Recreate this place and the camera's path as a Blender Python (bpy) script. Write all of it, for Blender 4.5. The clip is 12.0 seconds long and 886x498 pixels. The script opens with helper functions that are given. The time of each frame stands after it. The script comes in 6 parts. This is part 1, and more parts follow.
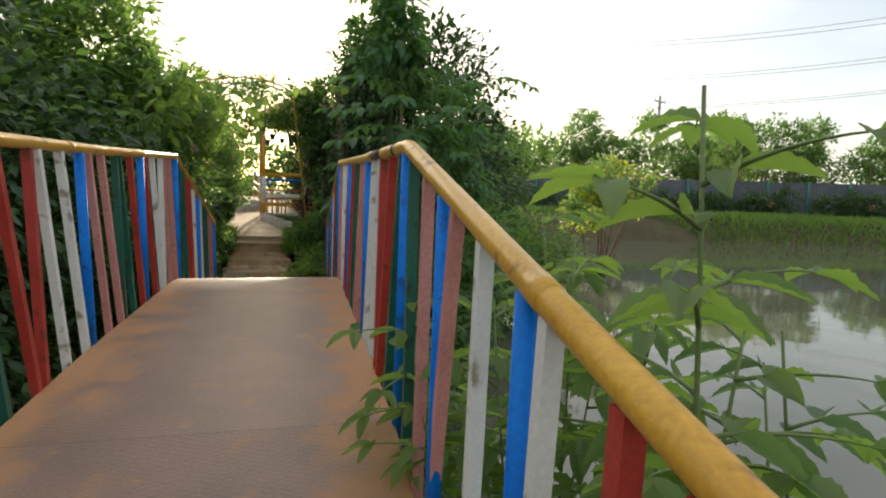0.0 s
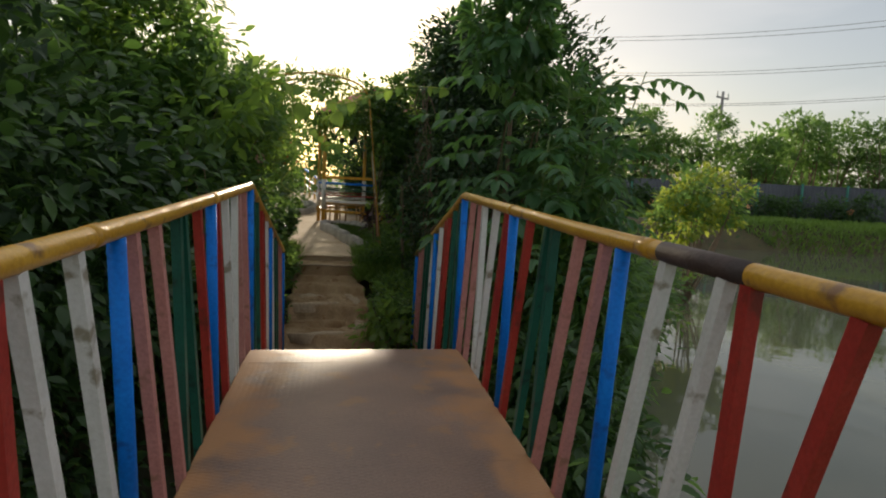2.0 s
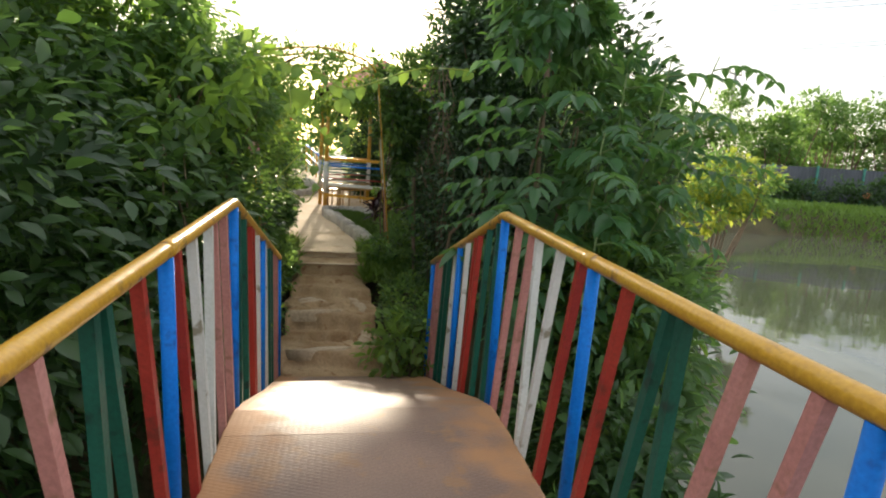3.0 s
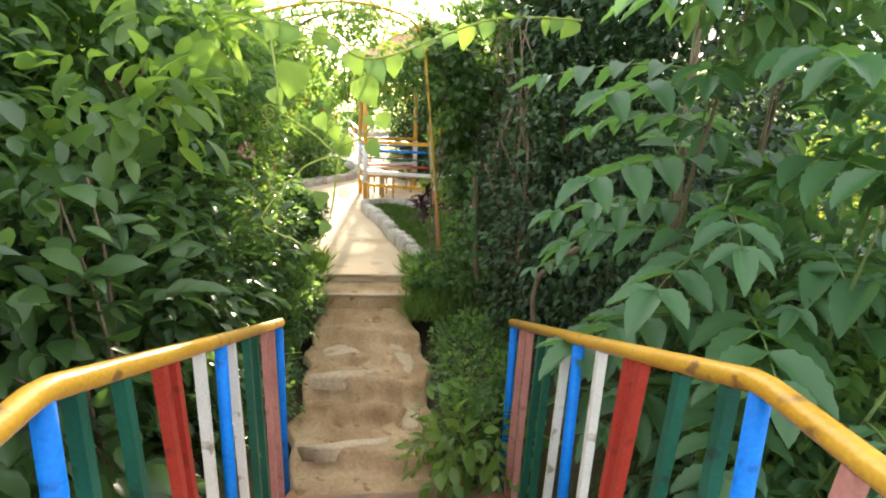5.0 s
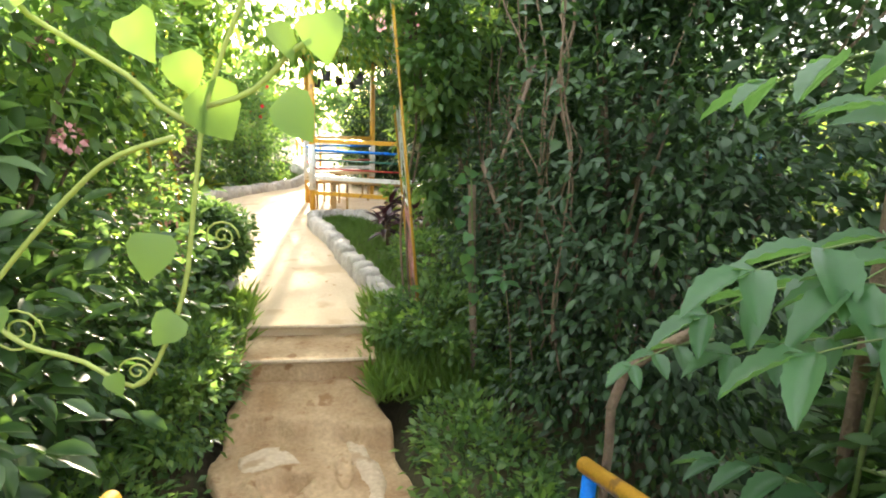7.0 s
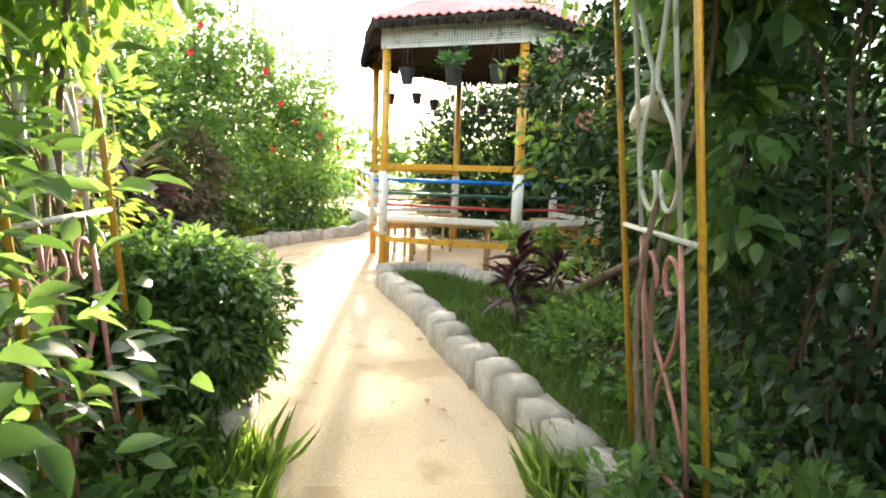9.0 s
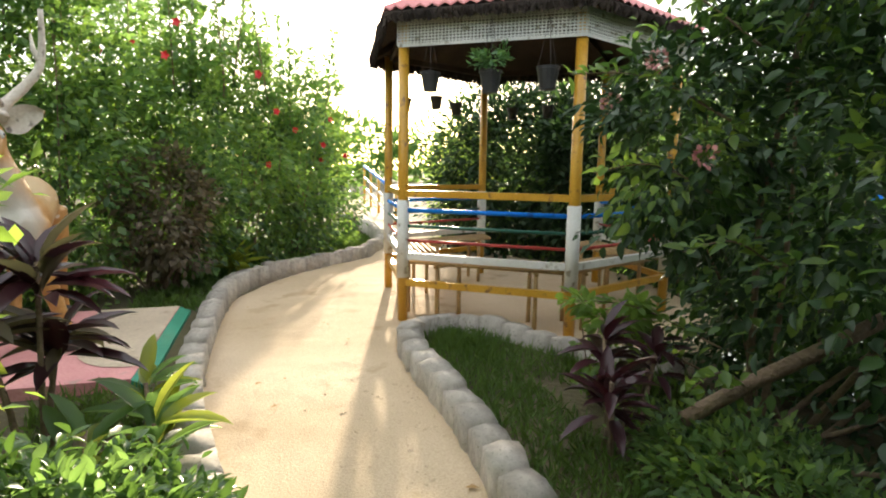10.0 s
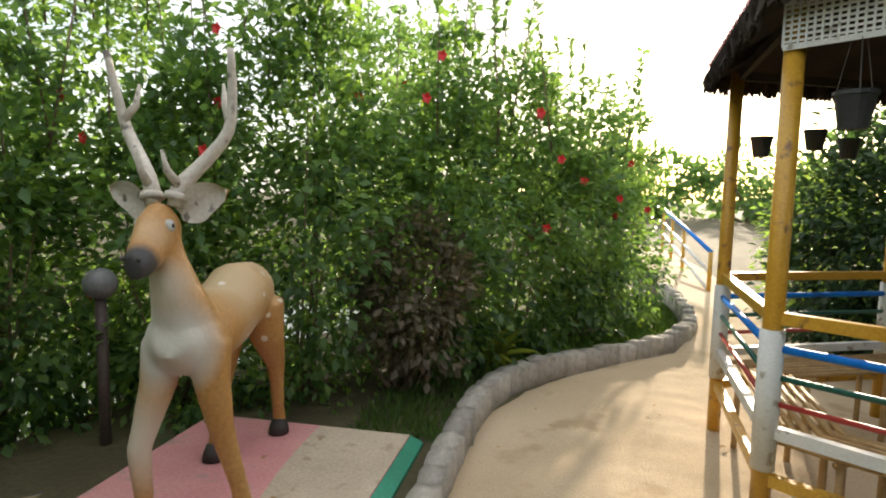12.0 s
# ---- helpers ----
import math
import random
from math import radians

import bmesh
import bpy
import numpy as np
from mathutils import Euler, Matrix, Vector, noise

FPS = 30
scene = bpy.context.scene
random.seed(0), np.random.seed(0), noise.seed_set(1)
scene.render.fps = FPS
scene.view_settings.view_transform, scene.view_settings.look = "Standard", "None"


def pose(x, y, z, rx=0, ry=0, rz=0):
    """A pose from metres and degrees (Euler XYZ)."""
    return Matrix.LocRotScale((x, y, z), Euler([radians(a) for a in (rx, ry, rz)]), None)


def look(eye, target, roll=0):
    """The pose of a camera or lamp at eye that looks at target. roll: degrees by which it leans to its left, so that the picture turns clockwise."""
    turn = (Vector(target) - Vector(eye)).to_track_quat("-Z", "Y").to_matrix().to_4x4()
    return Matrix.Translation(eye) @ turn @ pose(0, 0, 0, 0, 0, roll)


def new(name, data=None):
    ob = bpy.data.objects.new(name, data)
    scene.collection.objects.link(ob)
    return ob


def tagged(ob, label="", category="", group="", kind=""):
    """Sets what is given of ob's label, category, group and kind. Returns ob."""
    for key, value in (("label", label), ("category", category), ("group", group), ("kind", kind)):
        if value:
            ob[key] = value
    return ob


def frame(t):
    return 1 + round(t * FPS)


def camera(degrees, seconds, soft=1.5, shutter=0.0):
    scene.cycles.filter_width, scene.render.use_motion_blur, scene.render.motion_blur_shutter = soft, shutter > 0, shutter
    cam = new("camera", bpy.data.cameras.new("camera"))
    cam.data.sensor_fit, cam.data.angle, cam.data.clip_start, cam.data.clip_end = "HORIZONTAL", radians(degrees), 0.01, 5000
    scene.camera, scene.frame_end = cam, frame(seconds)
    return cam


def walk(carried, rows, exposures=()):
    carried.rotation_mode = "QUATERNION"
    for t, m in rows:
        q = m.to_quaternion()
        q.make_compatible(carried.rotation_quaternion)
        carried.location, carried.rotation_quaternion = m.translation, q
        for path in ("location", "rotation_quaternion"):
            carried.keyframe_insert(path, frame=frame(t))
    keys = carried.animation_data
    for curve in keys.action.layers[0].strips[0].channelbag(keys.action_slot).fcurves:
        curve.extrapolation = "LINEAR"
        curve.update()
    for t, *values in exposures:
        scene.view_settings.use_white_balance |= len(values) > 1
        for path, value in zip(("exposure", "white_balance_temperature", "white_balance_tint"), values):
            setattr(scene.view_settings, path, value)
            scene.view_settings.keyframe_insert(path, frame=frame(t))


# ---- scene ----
cam = camera(76.1, 12.0, soft=2.0)
PATH = [
    (0, (0.299, 0.237, 0.815), (0.794, 2.164, 0.615), 1.6),
    (0.5, (0.243, 0.589, 0.869), (0.733, 2.523, 0.724), 1.5),
    (1, (0.068, 0.953, 0.905), (0.515, 2.896, 0.75), 1.5),
    (1.5, (-0.113, 1.273, 0.997), (0.325, 3.213, 0.787), 3.0),
    (2, (-0.131, 1.650, 1.109), (0.235, 3.602, 0.877), 2.9),
    (2.5, (-0.175, 2.080, 1.145), (0.165, 4.027, 0.84), 3.7),
    (3, (-0.169, 2.418, 1.308), (0.196, 4.357, 0.982), 3.8),
    (3.2, (-0.142, 2.604, 1.332), (0.215, 4.547, 1.021), 3.7),
    (4.8, (-0.059, 3.980, 1.485), (0.176, 5.913, 1.031), 2.4),
    (5, (-0.067, 4.178, 1.499), (0.128, 6.117, 1.052), 2.0),
    (5.5, (-0.135, 4.609, 1.491), (0.103, 6.543, 1.04), 2.1),
    (6, (-0.088, 4.981, 1.462), (0.208, 6.904, 1.001), 1.9),
    (6.5, (-0.09, 5.385, 1.458), (0.212, 7.304, 0.98), 2.3),
    (6.7, (-0.055, 5.529, 1.439), (0.298, 7.445, 0.985), 2.2),
    (8.3, (-0.189, 6.995, 0.908), (0.081, 8.942, 0.536), 2.1),
    (8.5, (-0.216, 7.262, 0.911), (0.003, 9.227, 0.609), 1.9),
    (9, (-0.332, 8.042, 0.97), (-0.159, 10.021, 0.737), 2.0),
    (9.5, (-0.377, 8.604, 1.068), (-0.239, 10.588, 0.861), 1.7),
    (10, (-0.448, 9.116, 1.282), (-0.302, 11.092, 1.006), 0.9),
    (10.5, (-0.341, 9.684, 1.306), (-0.253, 11.661, 1.018), 1.2),
    (11, (-0.356, 10.177, 1.44), (-0.38, 12.161, 1.186), 1.4),
    (11.5, (-0.416, 10.539, 1.591), (-0.77, 12.5, 1.417), 0.7),
    (12, (-0.743, 10.782, 1.57), (-1.558, 12.598, 1.379), 1.3),
]
EXPOSURE = [(0.0, 0.55), (0.5, -0.3), (1.0, -0.5), (1.5, -0.4), (2.0, -0.2), (2.5, 0.15), (3.0, 0.92), (3.2, 1.1), (4.8, 2.05), (5.5, 2.45), (6.5, 2.6), (8.3, 2.65),
            (9.0, 2.5), (9.5, 1.95), (10.5, 1.5), (11.0, 1.45), (11.5, 1.3), (12.0, 1.15)]
walk(cam, [(t, look(e, g, r)) for t, e, g, r in PATH], EXPOSURE)

SUN_AZ, SUN_EL = 1.4, 11.7          # degrees right of +y, and above the horizon

# ---- sky and sun ----
world = bpy.data.worlds.new("sky")
scene.world = world
world.use_nodes = True
wt = world.node_tree
sky = wt.nodes.new("ShaderNodeTexSky")
sky.sky_type = "NISHITA"
sky.sun_disc = False
sky.sun_elevation, sky.sun_rotation = radians(SUN_EL), radians(SUN_AZ)
sky.air_density, sky.dust_density, sky.ozone_density = 1.0, 2.2, 1.5
wco = wt.nodes.new("ShaderNodeTexCoord")
wmap = wt.nodes.new("ShaderNodeMapping")
wmap.inputs["Scale"].default_value = (1.0, 1.0, 4.0)
wnoise = wt.nodes.new("ShaderNodeTexNoise")
wnoise.inputs["Scale"].default_value, wnoise.inputs["Detail"].default_value = 2.2, 6
wramp = wt.nodes.new("ShaderNodeMapRange")
wramp.inputs[1].default_value, wramp.inputs[2].default_value = 0.35, 0.7
wramp.inputs[3].default_value, wramp.inputs[4].default_value = 0.30, 0.92
wmix = wt.nodes.new("ShaderNodeMixRGB")
wmix.inputs[2].default_value = (7.4, 7.3, 7.2, 1)
wt.links.new(wco.outputs["Generated"], wmap.inputs[0])
wt.links.new(wmap.outputs[0], wnoise.inputs[0])
wt.links.new(wnoise.outputs[0], wramp.inputs[0])
wt.links.new(wramp.outputs[0], wmix.inputs[0])
wt.links.new(sky.outputs[0], wmix.inputs[1])
wt.links.new(wmix.outputs[0], wt.nodes["Background"].inputs[0])
wt.nodes["Background"].inputs[1].default_value = 0.13
sun_data = bpy.data.lights.new("sun", "SUN")
sun_data.energy, sun_data.angle, sun_data.color = 5.0, radians(1.3), (1.0, 0.84, 0.63)
sun = new("sun", sun_data)
sun.matrix_world = look((0, 0, 30), (-math.sin(radians(SUN_AZ)), -math.cos(radians(SUN_AZ)), 30 - math.tan(radians(SUN_EL))))

# ---- materials ----
def material(name, c1, c2, scale=6.0, rough=0.6, bump=0.2, detail_scale=60.0, metal=0.0, c3=None, spec=0.5, island=0.0):
    """Two-scale procedural surface: large stains from c1 to c2, fine grain, worn specks of c3."""
    m = bpy.data.materials.new(name)
    m.use_nodes = True
    nt = m.node_tree
    b = nt.nodes["Principled BSDF"]
    co = nt.nodes.new("ShaderNodeTexCoord")
    big, fine = nt.nodes.new("ShaderNodeTexNoise"), nt.nodes.new("ShaderNodeTexNoise")
    big.inputs["Scale"].default_value, big.inputs["Detail"].default_value = scale, 5
    fine.inputs["Scale"].default_value, fine.inputs["Detail"].default_value = detail_scale, 4
    for n in (big, fine):
        nt.links.new(co.outputs["Object"], n.inputs[0])
    ramp = nt.nodes.new("ShaderNodeMapRange")
    ramp.inputs[1].default_value, ramp.inputs[2].default_value = 0.32, 0.68
    nt.links.new(big.outputs[0], ramp.inputs[0])
    mix = nt.nodes.new("ShaderNodeMixRGB")
    mix.inputs[1].default_value, mix.inputs[2].default_value = (*c1, 1), (*c2, 1)
    nt.links.new(ramp.outputs[0], mix.inputs[0])
    last = mix.outputs[0]
    grain = nt.nodes.new("ShaderNodeMixRGB")
    grain.blend_type = "OVERLAY"
    grain.inputs[0].default_value = 0.35
    nt.links.new(last, grain.inputs[1])
    nt.links.new(fine.outputs[0], grain.inputs[2])
    last = grain.outputs[0]
    if c3:
        wear = nt.nodes.new("ShaderNodeTexNoise")
        wear.inputs["Scale"].default_value, wear.inputs["Detail"].default_value = scale * 2.7, 8
        nt.links.new(co.outputs["Object"], wear.inputs[0])
        wr = nt.nodes.new("ShaderNodeMapRange")
        wr.inputs[1].default_value, wr.inputs[2].default_value = 0.6, 0.68
        nt.links.new(wear.outputs[0], wr.inputs[0])
        wm = nt.nodes.new("ShaderNodeMixRGB")
        wm.inputs[2].default_value = (*c3, 1)
        nt.links.new(wr.outputs[0], wm.inputs[0])
        nt.links.new(last, wm.inputs[1])
        last = wm.outputs[0]
    if island:
        geo = nt.nodes.new("ShaderNodeObjectInfo")
        hsv = nt.nodes.new("ShaderNodeHueSaturation")
        mr = nt.nodes.new("ShaderNodeMapRange")
        mr.inputs[3].default_value, mr.inputs[4].default_value = 1 - island, 1 + island
        nt.links.new(geo.outputs["Random"], mr.inputs[0])
        nt.links.new(mr.outputs[0], hsv.inputs["Value"])
        nt.links.new(last, hsv.inputs["Color"])
        last = hsv.outputs[0]
    nt.links.new(last, b.inputs["Base Color"])
    b.inputs["Roughness"].default_value, b.inputs["Metallic"].default_value = rough, metal
    b.inputs["Specular IOR Level"].default_value = spec
    if bump:
        bp = nt.nodes.new("ShaderNodeBump")
        bp.inputs["Strength"].default_value, bp.inputs["Distance"].default_value = bump, 0.02
        add = nt.nodes.new("ShaderNodeMath")
        add.operation = "ADD"
        nt.links.new(fine.outputs[0], add.inputs[0])
        nt.links.new(big.outputs[0], add.inputs[1])
        nt.links.new(add.outputs[0], bp.inputs["Height"])
        nt.links.new(bp.outputs[0], b.inputs["Normal"])
    return m


def leaf_material(name, dark, light, through_colour, gloss=0.35, translucency=0.45):
    """Leaf: glossy upper skin, light passing through, every leaf its own tone."""
    m = bpy.data.materials.new(name)
    m.use_nodes = True
    nt = m.node_tree
    b = nt.nodes["Principled BSDF"]
    geo = nt.nodes.new("ShaderNodeNewGeometry")
    co = nt.nodes.new("ShaderNodeTexCoord")
    patch = nt.nodes.new("ShaderNodeTexNoise")
    patch.inputs["Scale"].default_value = 1.6
    nt.links.new(co.outputs["Object"], patch.inputs[0])
    tone = nt.nodes.new("ShaderNodeMath")
    tone.operation = "MULTIPLY_ADD"
    tone.inputs[1].default_value, tone.use_clamp = 0.7, True
    own = nt.nodes.new("ShaderNodeObjectInfo")
    blend = nt.nodes.new("ShaderNodeMath")
    blend.operation = "ADD"
    nt.links.new(geo.outputs["Random Per Island"], blend.inputs[0])
    nt.links.new(own.outputs["Random"], blend.inputs[1])
    wrap = nt.nodes.new("ShaderNodeMath")
    wrap.operation = "FRACT"
    nt.links.new(blend.outputs[0], wrap.inputs[0])
    nt.links.new(wrap.outputs[0], tone.inputs[0])
    sub = nt.nodes.new("ShaderNodeMath")
    sub.operation = "SUBTRACT"
    sub.inputs[1].default_value = 0.32
    nt.links.new(patch.outputs[0], sub.inputs[0])
    nt.links.new(sub.outputs[0], tone.inputs[2])
    mix = nt.nodes.new("ShaderNodeMixRGB")
    mix.inputs[1].default_value, mix.inputs[2].default_value = (*dark, 1), (*light, 1)
    nt.links.new(tone.outputs[0], mix.inputs[0])
    nt.links.new(mix.outputs[0], b.inputs["Base Color"])
    b.inputs["Roughness"].default_value = gloss
    b.inputs["Specular IOR Level"].default_value = 0.45
    tr = nt.nodes.new("ShaderNodeBsdfTranslucent")
    tr.inputs[0].default_value = (*through_colour, 1)
    sh = nt.nodes.new("ShaderNodeMixShader")
    sh.inputs[0].default_value = translucency
    nt.links.new(b.outputs[0], sh.inputs[1])
    nt.links.new(tr.outputs[0], sh.inputs[2])
    nt.links.new(sh.outputs[0], nt.nodes["Material Output"].inputs[0])
    return m


M = {
    "yellow": material("yellow_paint", (0.52, 0.27, 0.025), (0.60, 0.34, 0.04), 5, 0.33, 0.08, 90, c3=(0.22, 0.11, 0.04)),
    "blue": material("blue_paint", (0.003, 0.15, 0.58), (0.005, 0.19, 0.68), 5, 0.5, 0.08, 90, c3=(0.01, 0.09, 0.36), spec=0.2),
    "red": material("red_paint", (0.33, 0.026, 0.02), (0.42, 0.045, 0.03), 5, 0.45, 0.1, 90, c3=(0.2, 0.03, 0.02)),
    "pink": material("pink_paint", (0.48, 0.20, 0.18), (0.56, 0.26, 0.23), 5, 0.5, 0.1, 90, c3=(0.35, 0.17, 0.12)),
    "white": material("white_paint", (0.62, 0.62, 0.58), (0.72, 0.72, 0.69), 5, 0.5, 0.1, 90, c3=(0.30, 0.27, 0.20)),
    "green": material("green_paint", (0.008, 0.075, 0.05), (0.012, 0.11, 0.075), 5, 0.42, 0.1, 90, c3=(0.01, 0.04, 0.03)),
    "rusty": material("rusty_steel_plate", (0.20, 0.115, 0.085), (0.27, 0.155, 0.105), 2.2, 0.45, 0.12, 130, metal=0.0, c3=(0.33, 0.17, 0.08)),
    "dark_steel": material("dark_steel", (0.04, 0.03, 0.028), (0.08, 0.05, 0.04), 6, 0.6, 0.2),
    "sand": material("sand_path", (0.50, 0.385, 0.25), (0.60, 0.475, 0.33), 1.1, 0.95, 0.22, 110, c3=(0.45, 0.335, 0.21), spec=0.2),
    "dirt": material("packed_earth", (0.30, 0.185, 0.095), (0.50, 0.36, 0.215), 3.4, 0.9, 0.45, 45, c3=(0.27, 0.155, 0.075), spec=0.2),
    "cement": material("pale_cement", (0.44, 0.325, 0.21), (0.56, 0.44, 0.305), 3, 0.85, 0.5, 40, c3=(0.38, 0.26, 0.15)),
    "kerb": material("kerb_concrete", (0.44, 0.40, 0.35), (0.58, 0.54, 0.48), 5, 0.9, 0.6, 70, c3=(0.30, 0.28, 0.22), island=0.16),
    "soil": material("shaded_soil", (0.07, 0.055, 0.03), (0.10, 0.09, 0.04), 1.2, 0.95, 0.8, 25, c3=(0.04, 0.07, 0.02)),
    "bark": material("grey_brown_bark", (0.16, 0.11, 0.075), (0.25, 0.18, 0.12), 9, 0.85, 0.6, 70),
    "green_stem": material("green_stem", (0.10, 0.15, 0.04), (0.16, 0.22, 0.07), 9, 0.6, 0.2),
    "vine_stem": leaf_material("vine_stem", (0.30, 0.36, 0.08), (0.42, 0.48, 0.14), (0.5, 0.6, 0.12), 0.5, 0.35),
    "bamboo": material("weathered_bamboo", (0.36, 0.23, 0.10), (0.48, 0.33, 0.15), 9, 0.55, 0.2),
    "plinth_pink": material("pink_plinth_paint", (0.62, 0.26, 0.27), (0.70, 0.34, 0.33), 3, 0.7, 0.2, 60, c3=(0.5, 0.3, 0.27)),
    "plinth_cream": material("cream_plinth_paint", (0.47, 0.38, 0.28), (0.58, 0.48, 0.36), 3, 0.7, 0.2, 60, c3=(0.38, 0.29, 0.2)),
    "plinth_green": material("green_plinth_paint", (0.02, 0.22, 0.13), (0.03, 0.28, 0.17), 3, 0.6, 0.2),
    "roof_red": material("faded_red_roof", (0.52, 0.16, 0.16), (0.64, 0.26, 0.25), 3, 0.55, 0.2),
    "roof_dark": material("dark_roof_lining", (0.025, 0.018, 0.014), (0.05, 0.035, 0.025), 4, 0.9, 0.4),
    "pot": material("black_plastic", (0.02, 0.02, 0.022), (0.035, 0.035, 0.038), 8, 0.5, 0.1),
    "fence": material("grey_sheet_fence", (0.075, 0.085, 0.10), (0.12, 0.13, 0.15), 0.6, 0.7, 0.1),
    "fence_post": material("green_fence_post", (0.05, 0.22, 0.17), (0.07, 0.28, 0.22), 2, 0.6, 0.1),
    "concrete_pole": material("concrete_pole", (0.30, 0.29, 0.28), (0.40, 0.39, 0.37), 2, 0.9, 0.1),
    "petal_red": material("red_petal", (0.55, 0.015, 0.02), (0.68, 0.03, 0.03), 20, 0.5, 0),
    "petal_pink": material("pink_petal", (0.62, 0.25, 0.27), (0.72, 0.36, 0.36), 20, 0.5, 0),
    "petal_orange": material("orange_petal", (0.75, 0.25, 0.12), (0.8, 0.33, 0.18), 20, 0.5, 0),
    "hoof": material("dark_hoof", (0.03, 0.025, 0.025), (0.05, 0.045, 0.04), 9, 0.6, 0.1),
    "antler": material("antler_paint", (0.52, 0.46, 0.38), (0.64, 0.58, 0.50), 7, 0.6, 0.2, c3=(0.16, 0.13, 0.11)),
    "eye": material("eye_paint", (0.45, 0.44, 0.42), (0.6, 0.6, 0.58), 20, 0.25, 0),
    "cream": material("cream_globe", (0.62, 0.52, 0.36), (0.72, 0.62, 0.46), 6, 0.45, 0.08, c3=(0.45, 0.34, 0.2)),
    "lamp_grey": material("grey_globe", (0.13, 0.135, 0.135), (0.18, 0.18, 0.18), 5, 0.5, 0.1),
    "dry": material("dry_leaf", (0.32, 0.19, 0.07), (0.42, 0.26, 0.1), 9, 0.8, 0.1),
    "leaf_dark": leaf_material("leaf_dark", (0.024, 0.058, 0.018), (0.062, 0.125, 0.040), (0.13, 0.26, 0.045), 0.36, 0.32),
    "leaf_mid": leaf_material("leaf_mid", (0.045, 0.10, 0.032), (0.11, 0.20, 0.068), (0.27, 0.46, 0.10), 0.40, 0.48),
    "leaf_light": leaf_material("leaf_light", (0.070, 0.13, 0.038), (0.165, 0.26, 0.080), (0.36, 0.56, 0.08), 0.42, 0.5),
    "leaf_gloss": leaf_material("leaf_gloss", (0.034, 0.080, 0.026), (0.085, 0.16, 0.052), (0.16, 0.30, 0.05), 0.22, 0.3),
    # darker copy of leaf_dark, mostly carrying hedge shade in its colour
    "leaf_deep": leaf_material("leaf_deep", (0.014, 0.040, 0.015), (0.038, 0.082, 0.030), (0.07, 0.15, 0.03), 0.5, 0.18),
    "leaf_yellow": leaf_material("leaf_yellow", (0.12, 0.17, 0.025), (0.26, 0.32, 0.05), (0.50, 0.58, 0.08), 0.45, 0.5),
    "leaf_frond": leaf_material("leaf_frond", (0.042, 0.11, 0.05), (0.085, 0.185, 0.082), (0.22, 0.44, 0.09), 0.36, 0.38),
    "leaf_purple": leaf_material("leaf_purple", (0.022, 0.009, 0.012), (0.058, 0.018, 0.024), (0.10, 0.02, 0.03), 0.32, 0.15),
    "leaf_brown": leaf_material("leaf_brown", (0.075, 0.075, 0.05), (0.21, 0.165, 0.115), (0.26, 0.22, 0.09), 0.5, 0.35),
    "grass": leaf_material("grass_blade", (0.055, 0.115, 0.028), (0.13, 0.23, 0.055), (0.22, 0.36, 0.05), 0.5, 0.4),
}


